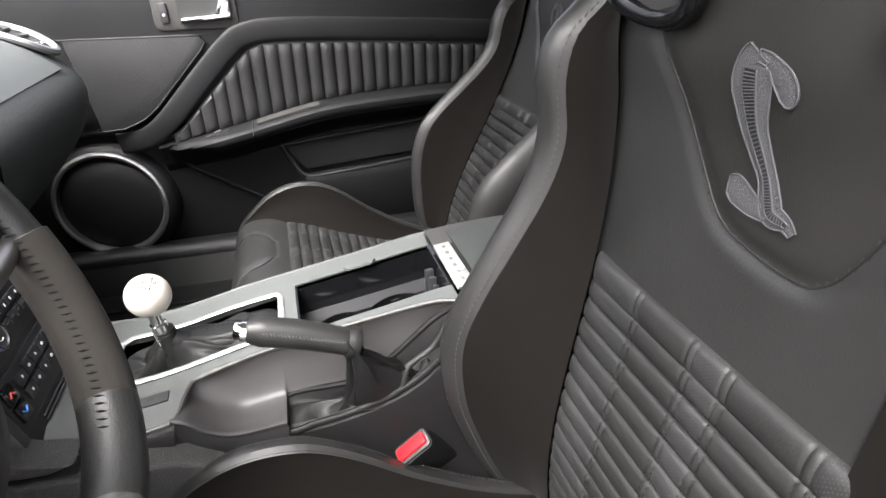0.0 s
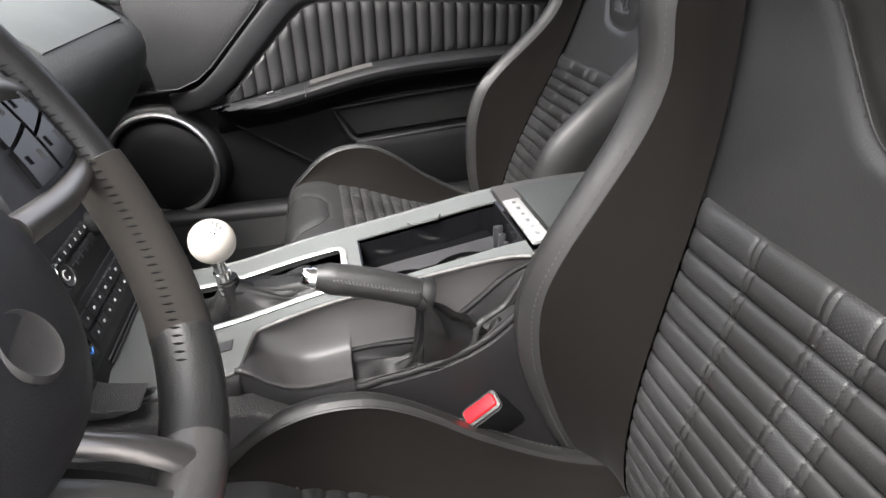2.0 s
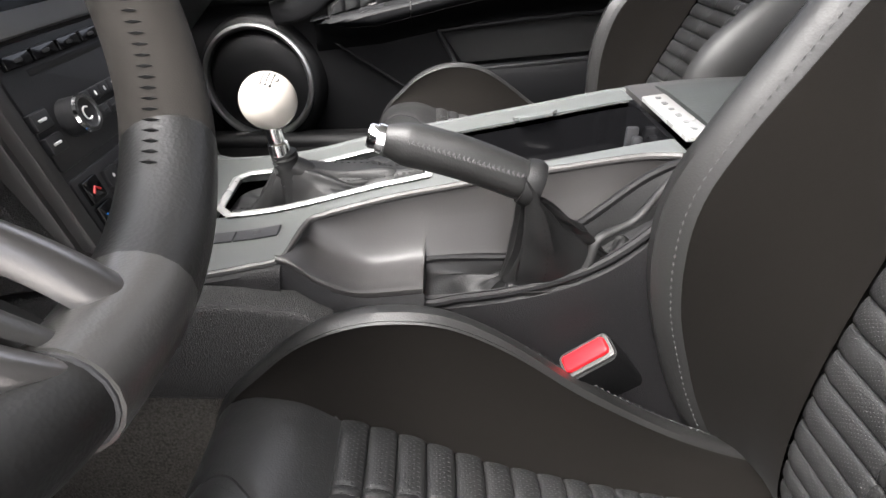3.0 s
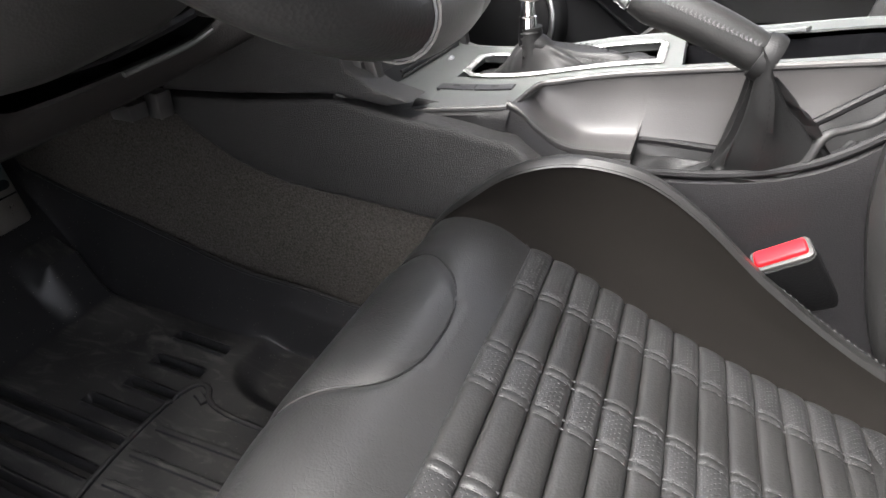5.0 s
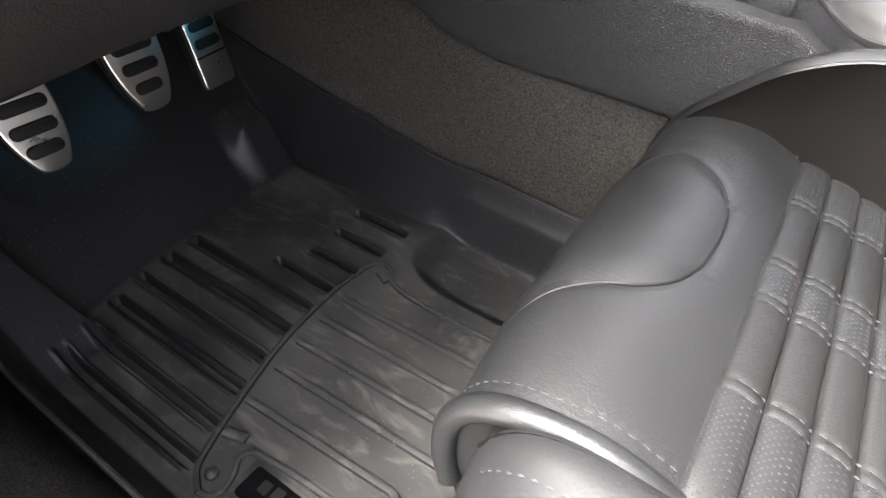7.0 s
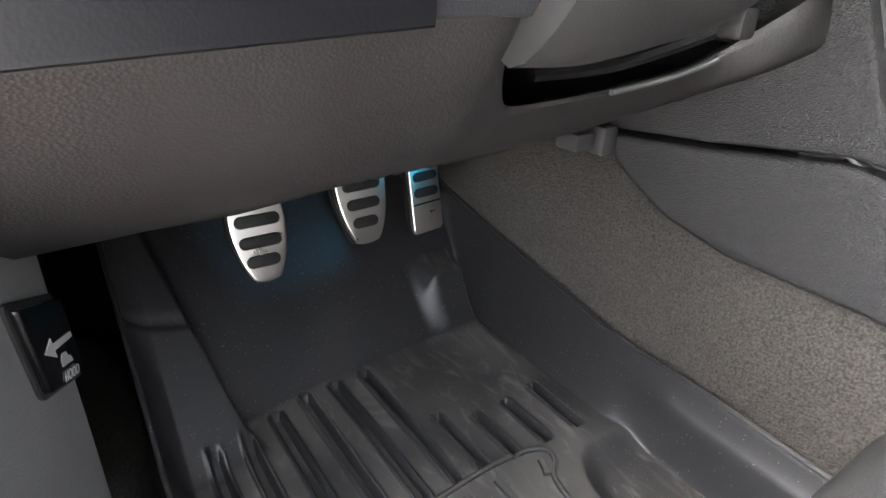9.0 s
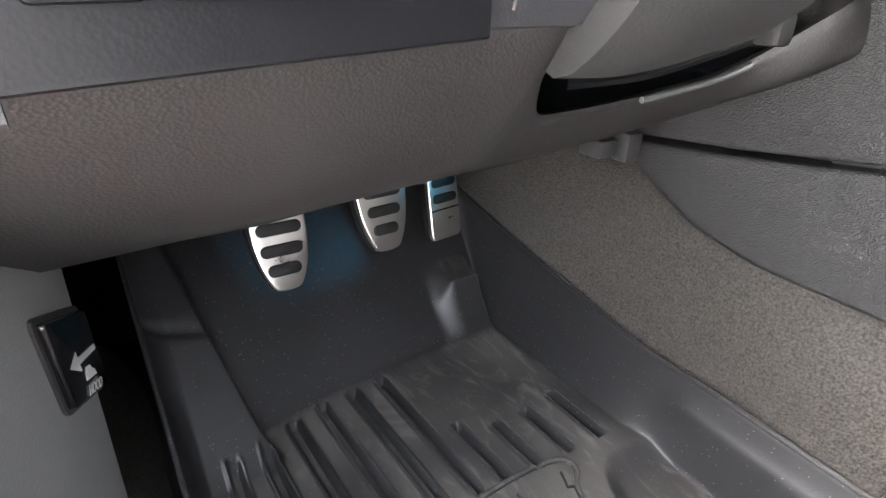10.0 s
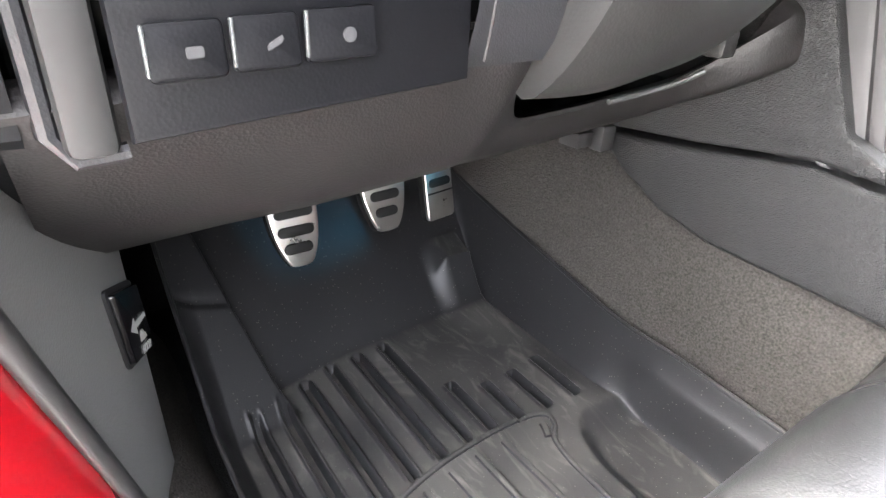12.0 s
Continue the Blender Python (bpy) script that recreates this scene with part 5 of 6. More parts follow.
for k in range(26):
    t = 0.05 + 0.9 * k / 26
    q = h0 + (h1 - h0) * t
    g = min(1, 0.70 + 2.2 * t)
    st.append([q + Vector((0.0, -0.0109 * g, 0.0078 * g)), q + Vector((0.0022, -0.0124 * g, 0.0045 * g))])
    st.append([q + Vector((0.0044, -0.0109 * g, 0.0078 * g)), q + Vector((0.0022, -0.0124 * g, 0.0045 * g))])
part("stitching", stitches(st, 0.0036, 0.0006, 0.0008), THREAD, grip)
part("collar", tube([h1 - hd * 0.002, h1 + hd * 0.002, h1 + hd * 0.006, h1 + hd * 0.009], lambda t: 0.0122 + 0.0012 * math.sin(math.pi * t), 20, flat=1.15, up=(0, 0, 1)), BOOT_HIDE, hb, "gathered leather collar")
hb_rim = spline([(x, y * 0.94 - 0.0076, z - 0.001) for x, y, z in rim_pts], 5, True)
hb_rim = hb_rim[::-1]
hb_start = min(range(len(hb_rim)), key=lambda i: abs(hb_rim[i].x - 0.11) + abs(hb_rim[i].y + 0.15) * 0.5)
hb_rim = hb_rim[hb_start:] + hb_rim[:hb_start]


def hb_gaiter(u, v):
    """Collar, column and a slack skirt that reaches the rim."""
    ang = 2 * math.pi * u
    rim = along(hb_rim + hb_rim[:1], u)
    side = Vector((rim.x - 0.118, rim.y + 0.128, 0))
    side = side.normalized() if side.length > 1e-6 else Vector((1, 0, 0))
    top = h1 + hd * 0.005 + Vector((side.x * 0.0070, side.y * 0.0128, -side.x * 0.0125))
    foot = Vector((0.122 + (0.044 if side.x > 0 else 0.034) * side.x, -0.130 + 0.0140 * side.y, 0.519 + 0.42 * max(0.0, side.x * 0.038)))
    crease = 0.0042 * math.sin(5 * ang + 2.0) + 0.0026 * math.sin(9 * ang + 1)
    if v < 0.55:
        k = v / 0.55
        q = top.lerp(foot, k ** 0.92) + Vector((0.006 * math.sin(math.pi * k) * (1 if side.x < 0.2 else -0.3), 0, 0))
        return q + side * crease * math.sin(math.pi * min(1.0, 0.12 + k * 0.9)) + Vector((0, 0, 0.002 * math.sin(9 * ang + 14 * k) * math.sin(math.pi * k)))
    k = (v - 0.55) / 0.45
    q = foot.lerp(rim, k)
    sag = -0.010 * math.sin(math.pi * k) + 0.0065 * math.sin(3.2 * ang + 6.0 * k) * math.sin(math.pi * k)
    if rim.x > 0.14:
        sag += 0.012 * math.sin(math.pi * k) * math.sin(7 * k + 1)
    return q + Vector((0, 0, sag)) + side * crease * (1 - k)
part("gaiter", grid(hb_gaiter, 96, 44, close_u=True), BOOT_HIDE, hb, "black crumpled leather gaiter", 80)
part("gaiter_fold", tube(spline([(0.122, -0.142, 0.533), (0.133, -0.143, 0.526), (0.144, -0.143, 0.534), (0.151, -0.139, 0.553), (0.164, -0.135, 0.559), (0.178, -0.132, 0.566), (0.190, -0.130, 0.583), (0.199, -0.128, 0.594)], 6), lambda t: 0.0044 - 0.0018 * t, 12, flat=0.7), BOOT_HIDE, hb)
part("gaiter_seam", stitches([[hb_gaiter(0.985, 0.08 + 0.45 * k / 20) + Vector((0, -0.0006, 0)) for k in range(21)]], 0.003, 0.002, 0.0005), DARK_THREAD, hb)
part("gaiter_flap", grid(lambda u, v: Vector((0.097 + 0.010 * u + 0.004 * v, -0.1475 + 0.004 * u + 0.004 * v, 0.586 - 0.062 * v)) + Vector((0.003 * math.sin(5 * v), 0.002 * math.sin(7 * v), 0)), 6, 14, thick=0.0012, away=(0, 1, 0)), BOOT_HIDE, hb)

# seat belt buckle
buckle = thing("seat_belt_buckle", (0.16, -0.162, 0.43), "black seat belt buckle with a red release button", "seat belt buckle")
bo = Vector((0.1458, -0.1655, 0.4774))
UXB = Vector((0.80, 0.0, 0.60))
DB = Vector((-0.5623, -0.3489, 0.7497))  # along the stalk, upwards
UYB = DB.cross(UXB)
part("housing", prism(rounded(0.040, 0.022, 0.006), bo - DB * 0.004, UXB, UYB, -0.075, 0.003, 3), SILL_BLACK, buckle)
part("button_frame", prism(rounded(0.0385, 0.0185, 0.004), bo - DB * 0.004, UXB, UYB, 0.0030, 0.0010), SATIN_DARK, buckle, "grey frame round the button")
part("red_button", prism(rounded(0.0335, 0.0125, 0.003), bo - DB * 0.002, UXB, UYB, 0.0045, 0.0018, 3), RED_BUTTON, buckle, "red plastic release button")


# ---- seats ----
INSERT = curve([(-0.018, 0.4640), (0.02, 0.4545), (0.06, 0.4405), (0.12, 0.419), (0.18, 0.400), (0.24, 0.386), (0.33, 0.378)])
CREST = curve([(-0.118, 0.405), (-0.112, 0.432), (-0.098, 0.458), (-0.072, 0.484), (-0.048, 0.505), (-0.017, 0.520), (0.014, 0.525), (0.051, 0.520), (0.09, 0.499), (0.145, 0.457), (0.22, 0.412), (0.29, 0.385), (0.34, 0.38)])
CREST_LOW = curve([(-0.094, 0.400), (-0.090, 0.432), (-0.081, 0.460), (-0.060, 0.479), (-0.03, 0.482), (0.02, 0.477), (0.06, 0.473), (0.10, 0.465), (0.16, 0.447), (0.22, 0.412), (0.29, 0.385), (0.34, 0.38)])
NOSE = spline([(-0.070, 0, 0.335), (-0.098, 0, 0.362), (-0.112, 0, 0.402), (-0.112, 0, 0.436), (-0.098, 0, 0.4595), (-0.074, 0, 0.4705), (-0.045, 0, 0.4725), (-0.016, 0, 0.4625), (-0.012, 0, 0.455)], 6)
BACK = curve([(0.36, 0.290), (0.40, 0.275), (0.457, 0.268), (0.527, 0.270), (0.605, 0.280), (0.688, 0.292), (0.75, 0.297), (0.81, 0.296), (0.859, 0.290), (0.92, 0.292), (0.98, 0.31)])
WING = curve([(0.36, 0.272), (0.397, 0.238), (0.43, 0.220), (0.465, 0.206), (0.515, 0.190), (0.563, 0.184), (0.60, 0.188), (0.64, 0.206), (0.679, 0.229), (0.731, 0.258), (0.772, 0.270), (0.82, 0.266), (0.851, 0.274), (0.873, 0.296), (0.91, 0.325), (0.96, 0.345)])
PITCH = 0.0186


def roll_height(phase):
    return 0.0066 * 0.87 * (2 * math.sqrt(max(0.0, phase * (1 - phase)))) ** 0.62 - 0.0012


def pleat_mesh(left, right, bands, up, across):
    """One quilted roll: its ends, the stitched grooves, and its two directions."""
    ys = sorted([left + (right - left) * k / 28 for k in range(29)] + [g + 0.0015 * k for g in bands for k in range(-4, 5)])
    n = len(ys) - 1

    def f(u, v):
        y = ys[round(u * n)]
        a = math.pi * v
        h = 0.0066 * math.sin(a) ** 0.62
        for g in bands:
            h *= 1 - 0.15 * (math.exp(-((y - g - 0.0030) / 0.0013) ** 2) + math.exp(-((y - g + 0.0030) / 0.0013) ** 2))
        h *= 1 - 0.5 * max(0, max(left + 0.006 - y, y - right + 0.006) / 0.006) ** 2
        return Vector(across) * (-math.cos(a) * PITCH * 0.5) + Vector((0, y, 0)) + Vector(up) * (h - 0.002)
    def slot(u, v):
        y = ys[min(n, int(u * n + 0.5))]
        return 1 if bands[1] < y < bands[2] or y > bands[3] or y < bands[0] else 0
    return grid(f, n, 10, mat=slot)


def seat(yc, dx, recline, label):
    """A sports seat: cushion with raised bolsters, quilted inserts, winged back. Built about its own centre line, then moved."""
    root = thing("car_seat", (0.08, 0, 0.30), label, "car seat", "front seats")
    BANDS = (-0.0755, -0.0178, 0.0122, 0.0718)
    BACK_BANDS = (-0.0975, -0.0390, -0.0088, 0.0485)
    # cushion
    right_edge = lambda s: 0.168 - 0.043 * step((s - 0.70) / 0.30) - 0.02 * step((0.45 - s) / 0.4)
    nose_at = lambda s, v, up=0.0: along(NOSE, s) + Vector((0.010 * (min(v, 0.10) / 0.15) ** 4, v, -0.008 * (abs(min(v, 0.12)) / 0.16) ** 6)) + Vector((-up, 0, up * 0.4)).lerp(Vector((0, 0, up)), step((s - 0.42) / 0.3))
    pad_in = curve([(0.25, 0.072), (0.55, 0.075), (0.60, 0.0785), (0.66, 0.0825), (0.71, 0.078), (0.76, 0.067), (0.80, 0.056), (0.83, 0.042), (0.85, 0.025), (0.856, 0.010)])
    pad_out = curve([(0.25, -0.112), (0.40, -0.096), (0.50, -0.082), (0.60, -0.067), (0.69, -0.056), (0.76, -0.050), (0.80, -0.043), (0.83, -0.032), (0.85, -0.015), (0.856, 0.008)])

    def groove(s, y):
        """How near a place lies to the seam round the pad."""
        if s > 0.875 or s < 0.25:
            return 0.0
        d = min(abs(y - pad_in(s)), abs(y - pad_out(s))) if s < 0.85 else 1.0
        d = min(d, abs(s - 0.857) * 0.2375 if pad_out(0.84) < y < pad_in(0.84) else 1.0)
        return math.exp(-(d / 0.0035) ** 2)

    def front_at(u, v):
        y = -0.132 + (right_edge(u) + 0.132) * v
        return nose_at(u, y, -0.0014 * groove(u, y) + 0.0008 * math.sin(31 * y + 7 * u) * math.sin(math.pi * u))
    part("cushion_front", grid(front_at, 90, 110), LEATHER_SOFT, root, "smooth black leather front of the cushion")

    def pad_at(u, v):
        s = 0.25 + 0.606 * (1 - (1 - u) ** 1.8)
        y = pad_out(s) + (pad_in(s) - pad_out(s)) * v
        edge = min(1.0, min((pad_in(s) - y), (y - pad_out(s)), (0.857 - s) * 0.24) / 0.020)
        return nose_at(s, y, -0.0012 + 0.0034 * math.sin(0.5 * math.pi * max(0.0, edge)))
    part("front_pad", grid(pad_at, 60, 50), LEATHER_SOFT, root, "raised leather pad with creases")
    hem = [nose_at(0.30 + 0.70 * k / 30, -0.1325) + Vector((0, -0.001, -0.003)) for k in range(31)]
    part("hem", tube(hem, 0.0062, 12), LEATHER_SOFT, root, "rolled leather hem")
    part("hem_stitching", stitches([[nose_at(0.30 + 0.70 * k / 30, -0.1235) + Vector((0, 0, 0.0006)) for k in range(31)]], 0.0036, 0.002, 0.0007), SEAT_THREAD, root)
    part("edge_stitching", stitches([[nose_at(0.55 + 0.44 * k / 30, right_edge(0.55 + 0.44 * k / 30) - 0.006) + Vector((0, 0, 0.0006)) for k in range(31)]], 0.0036, 0.002, 0.0007), THREAD, root)
    part("cushion_side", grid(lambda u, v: nose_at(0.30 + 0.70 * u, -0.134).lerp(nose_at(0.30 + 0.70 * u, -0.129) * 1.0 + Vector((0.02, 0.0, -0.10)), v), 20, 8), LEATHER, root)
    part("cushion_end", grid(lambda u, v: nose_at(0.30 + 0.55 * u, right_edge(0.30 + 0.55 * u)).lerp(nose_at(0.30 + 0.55 * u, 0.150) + Vector((0.03, 0.0, -0.10)), v), 20, 8), LEATHER_SOFT, root)
    seam = [pad_at(k / 40, 0.0) for k in range(41)] + [pad_at(1 - k / 40, 1.0) for k in range(41)]
    part("front_pad_seam", tube([q + Vector((-0.0003, 0, 0.0002)) for q in seam], 0.0008, 6), BOOT_HIDE, root)
    part("cushion_base", grid(lambda u, v: Vector((-0.075 + 0.375 * u, 0, 0)) + Vector((0, (-0.150 + 0.30 * v), 0.385 - 0.055 * abs(2 * v - 1) ** 6 + 0.045 * (1 - u))) , 16, 20, thick=-0.05), LEATHER, root)
    n_rows = 18
    for k in range(n_rows):
        x = -0.018 + PITCH * (k + 0.5) * 0.965
        half = 0.124 - 0.012 * min(1, k / 5)
        a, b = INSERT(x - 0.006), INSERT(x + 0.006)
        d = Vector((0.012, 0, b - a)).normalized()
        part("pleat", moved(pleat_mesh(-0.132, half, BANDS, (-d.z, 0, d.x), d), Matrix.Translation((x, 0, INSERT(x)))), [LEATHER, PERF], root)
    for g in BANDS:
        part("insert_stitching", stitches([[Vector((-0.012 + 0.33 * j / 300, g + o, INSERT(-0.012 + 0.33 * j / 300) + roll_height(((0.006 + 0.33 * j / 300) / (PITCH * 0.965)) % 1))) for j in range(301)] for o in (-0.0030, 0.0030)], 0.0034, 0.002, 0.0006), SEAT_THREAD, root)
    for s in (-1, 1):
        crest = CREST if s > 0 else CREST_LOW

        def face_at(u, v, crest=crest):
            x = (-0.100 if s > 0 else -0.085) + (0.43 if s > 0 else 0.415) * u
            inner = 0.122 - 0.012 * min(1, max(0, (x + 0.018) / 0.08)) * (s > 0) + 0.005 * (s < 0)
            lo = Vector((x, s * inner, min(INSERT(x), crest(x)) - 0.004))
            hi = Vector((x, s * 0.146, crest(x) + 0.0005))
            mid = lo.lerp(hi, 0.55) + Vector((0, s * 0.007, -0.003))
            return along(spline([lo, mid, hi], 4), v)
        part("bolster_face", grid(face_at, 60, 10), SUEDE, root, "dark brown-grey suede bolster face")
        def band_at(u, v, crest=crest):
            x = (-0.118 if s > 0 else -0.095) + (0.45 if s > 0 else 0.427) * u
            c = crest(x)
            wide = min(1.0, 0.35 + 4 * u)
            if s > 0:
                pts = [Vector((x, 0.1445, c - 0.001)), Vector((x, 0.149, c + 0.0035)), Vector((x - 0.002, 0.149 + 0.014 * wide, c + 0.001)), Vector((x - 0.003, 0.149 + 0.028 * wide, c - 0.018)), Vector((x - 0.002, 0.150 + 0.033 * wide, c - 0.05)), Vector((x, 0.176, min(c - 0.06, 0.40))), Vector((x, 0.172, 0.335))]
            else:
                k = math.exp(-u * 16)
                pts = [Vector((x, -0.1405, c - 0.006)), Vector((x + 0.002 * k, -0.1455, c + 0.001)), Vector((x + 0.006 * k, -0.155, c + 0.001 - 0.004 * k)), Vector((x + 0.016 * k, -0.166, c - 0.006 - 0.006 * k)), Vector((x + 0.026 * k, -0.174, c - 0.022)), Vector((x + 0.030 * k, -0.177, c - 0.045)), Vector((x + 0.026 * k, -0.174, max(0.36, c - 0.075))), Vector((x + 0.020 * k, -0.168, 0.34))]
            return along(spline(pts, 4), v)
        part("bolster", grid(band_at, 64, 26), LEATHER if s > 0 else LEATHER_DULL, root, "black leather bolster")
        part("bolster_end", grid(lambda u, v: band_at(0, u).lerp(Vector((-0.100 if s > 0 else -0.078, s * 0.10, 0.40 - 0.06 * u)), v) + Vector((-0.008 * math.sin(math.pi * v), 0, 0)), 20, 8), LEATHER if s > 0 else LEATHER_DULL, root)
        part("stitching", stitches([[band_at(0.03 + 0.9 * j / 80, 0.15) + Vector((0, 0, 0.0010)) for j in range(81)]] + ([] if s > 0 else [[band_at(j / 60, w) + Vector((0, -0.0006, 0.0006)) for j in range(61)] for w in (0.30, 0.335, 0.47, 0.50)]), 0.0036, 0.002, 0.00075), SEAT_THREAD, root)
    part("seat_base", box(-0.06, 0.34, -0.160, 0.160, 0.285, 0.345, 0.012, 3), DARK, root, "black plastic seat base")
    part("side_cover", prism(smooth_outline([(-0.06, 0.29), (0.30, 0.28), (0.33, 0.34), (0.10, 0.362), (-0.035, 0.372), (-0.068, 0.335)]), (0, -0.168, 0), (1, 0, 0), (0, 0, 1), 0.016, 0.004), COVER_GREY, root, "grey plastic seat side cover")
    for s in (-1, 1):
        part("seat_rail", box(-0.10, 0.36, s * 0.14 - 0.012, s * 0.14 + 0.012, 0.272, 0.288, 0.003), DARK, root, "black steel seat rail")
    part("rail_cover", prism(smooth_outline([(-0.130, 0.283), (-0.124, 0.305), (-0.112, 0.324), (-0.092, 0.334), (-0.055, 0.336), (-0.055, 0.283)], 3), (0, -0.118, 0), (1, 0, 0), (0, 0, 1), 0.034, 0.004), SATIN, root, "pale grey plastic rail cover")
    # back, about the hinge
    back = part("backrest", grid(lambda u, v: Vector((BACK(0.37 + 0.60 * u) + 0.012 + 0.03 * (2 * v - 1) ** 2 * 0, -0.125 + 0.25 * v, 0.37 + 0.60 * u)), 40, 20, thick=0.07, away=(1, 0, 0)), LEATHER, root, "black leather seat back")
    for k in range(16):
        z = 0.395 + PITCH * (k + 0.5)
        a, b = BACK(z - 0.006), BACK(z + 0.006)
        d = Vector((b - a, 0, 0.012)).normalized()
        big = 1.35 if k == 15 else 1.0
        part("pleat", moved(pleat_mesh(-0.130, 0.112, BACK_BANDS, (-d.z * big, 0, d.x * big), d * big), Matrix.Translation((BACK(z) + 0.002, 0, z))), [LEATHER, PERF], back)
    for g in BACK_BANDS:
        part("back_stitching", stitches([[Vector((BACK(0.40 + 0.29 * j / 280) + 0.002 - roll_height(((0.005 + 0.29 * j / 280) / PITCH) % 1), g + o, 0.40 + 0.29 * j / 280)) for j in range(281)] for o in (-0.0030, 0.0030)], 0.0034, 0.002, 0.0005), DARK_THREAD, back)
    shield = smooth_outline([(0.068, 0.872), (0.0421, 0.829), (0.0165, 0.791), (-0.0029, 0.770), (-0.0294, 0.7625), (-0.058, 0.7610), (-0.0709, 0.7657), (-0.0810, 0.7787), (-0.0953, 0.8104), (-0.114, 0.87), (-0.085, 0.925), (-0.024, 0.935), (0.04, 0.925)], 5)

    shield = [(a + 0.0060, b - 0.0022) for a, b in shield]

    def inside(y, z):
        """Distance into the shield from its outline; below 0 outside it."""
        best, hit = 1e9, False
        for (a, b), (c, d) in zip(shield, shield[1:] + shield[:1]):
            t = max(0.0, min(1.0, ((y - a) * (c - a) + (z - b) * (d - b)) / max(1e-12, (c - a) ** 2 + (d - b) ** 2)))
            best = min(best, math.hypot(y - a - (c - a) * t, z - b - (d - b) * t))
            if (b > z) != (d > z) and y < a + (z - b) / (d - b) * (c - a):
                hit = not hit
        return best if hit else -best

    def upper_at(u, v):
        z, y = 0.690 + 0.255 * u, -0.134 + 0.256 * v
        d = inside(y, z)
        puff = 0.0015 * math.sin(math.pi * min(1.0, 0.02 + 2.4 * u)) ** 0.7
        dip = 0.0026 * math.exp(-((d - 0.001) / 0.006) ** 2)
        return Vector((BACK(z) + 0.002 - puff * (1 - step((d + 0.012) / 0.02)) + dip + 0.004 * (2 * v - 1) ** 4, y, z))
    part("upper_panel", grid(upper_at, 72, 64, thick=0.012, away=(1, 0, 0), mat=lambda u, v: 1 if inside(-0.134 + 0.256 * v, 0.690 + 0.255 * u) > 0 else 0), [LEATHER_SOFT, SHIELD], back, "smooth black leather panel with an inset shield")
    part("shield_seam", tube([upper_at((z - 0.690) / 0.255, (y + 0.134) / 0.256) + Vector((-0.0003, 0, 0)) for y, z in shield], 0.0008, 6, True), BOOT_HIDE, back)

    def patch(pts, k=6):
        """A raised flat band along (y, z, half width) points on the shield, with its outline and cross threads."""
        line = spline(pts, k)
        lift = lambda y, z: upper_at((z - 0.690) / 0.255, (y + 0.134) / 0.256).x
        left, right = [], []
        for i, q in enumerate(line):
            d = (line[min(i + 1, len(line) - 1)] - line[max(i - 1, 0)])
            n = Vector((-d.y, d.x)).normalized() * q.z
            left.append((q.x + n.x, q.y + n.y))
            right.append((q.x - n.x, q.y - n.y))
        at = lambda u, v, h: (lambda p: Vector((lift(p[0], p[1]) - h, p[0], p[1])))([left[u][c] + (right[u][c] - left[u][c]) * v for c in (0, 1)])
        m = len(line) - 1
        body = grid(lambda u, v: at(round(u * m), v, 0.0007 + 0.0006 * math.sin(math.pi * v)), m, 6, thick=0.0006, away=(1, 0, 0))
        rim = tube([at(i, 0, 0.0011) for i in range(m + 1)] + [at(i, 1, 0.0011) for i in range(m, -1, -1)], 0.0006, 5, True)
        return body, rim, at, m
    hood = [(-0.0078, 0.8605, 0.007), (-0.0052, 0.8556, 0.0105), (-0.0052, 0.846, 0.0129), (-0.007, 0.8368, 0.0112), (-0.0099, 0.8262, 0.0088), (-0.0159, 0.8152, 0.007), (-0.0232, 0.8038, 0.0058), (-0.0269, 0.7948, 0.0067), (-0.0306, 0.7868, 0.0073), (-0.0398, 0.785, 0.0042), (-0.045, 0.7812, 0.0026)]
    head = [(-0.0077, 0.8596, 0.003), (-0.0138, 0.8584, 0.0033), (-0.019, 0.8552, 0.0046), (-0.0239, 0.8513, 0.006), (-0.0277, 0.8466, 0.0062), (-0.0289, 0.8422, 0.0048), (-0.0292, 0.8392, 0.0015)]
    tail = [(0.0009, 0.7916, 0.0051), (-0.0043, 0.7908, 0.0081), (-0.013, 0.7874, 0.0071), (-0.022, 0.7844, 0.0047), (-0.0269, 0.7821, 0.0016)]
    emblem = None
    for pts in (hood, head, tail):
        body, rim, at, m = patch(pts)
        ob = part("emblem" if emblem is None else "emblem_patch", body, EMBROIDERY, back if emblem is None else emblem, "grey embroidered curved emblem" if emblem is None else "")
        emblem = emblem or ob
        part("emblem_outline", rim, PALE_STITCH, emblem)
        if m > 40:
            part("emblem_threads", joined(*[tube([at(i, 0.30, 0.0016), at(i, 0.62, 0.0016)], 0.00042, 4) for i in range(9, m - 6)], tube([at(i, 0.28, 0.0016) for i in range(8, m - 4)], 0.0005, 4), tube([at(i, 0.64, 0.0016) for i in range(8, m - 4)], 0.0005, 4)), PALE_STITCH, emblem)
            part("emblem_ground", grid(lambda u, v: at(round(8 + u * (m - 13)), 0.30 + 0.32 * v, 0.00145), m - 13, 2), DARK_THREAD, emblem)
    for s in (-1, 1):
        part("belt_guide", tube([Vector((0.281 + 0.010 * math.sin(a) ** 2, -0.024 + s * 0.096 + 0.041 * math.cos(a), 0.890 + 0.021 * math.sin(a))) for a in [2 * math.pi * k / 30 for k in range(30)]], 0.007, 10, True), GLOSS_BLACK, back, "glossy black slot surround")
        # Flat black plate that paints the dark inside of the belt hole.
        part("belt_slot_shade", prism(rounded(0.076, 0.036, 0.016), (0.290, -0.024 + s * 0.096, 0.890), (0, -1, 0), (0, 0, 1), 0.004), BLACK_VOID, back)
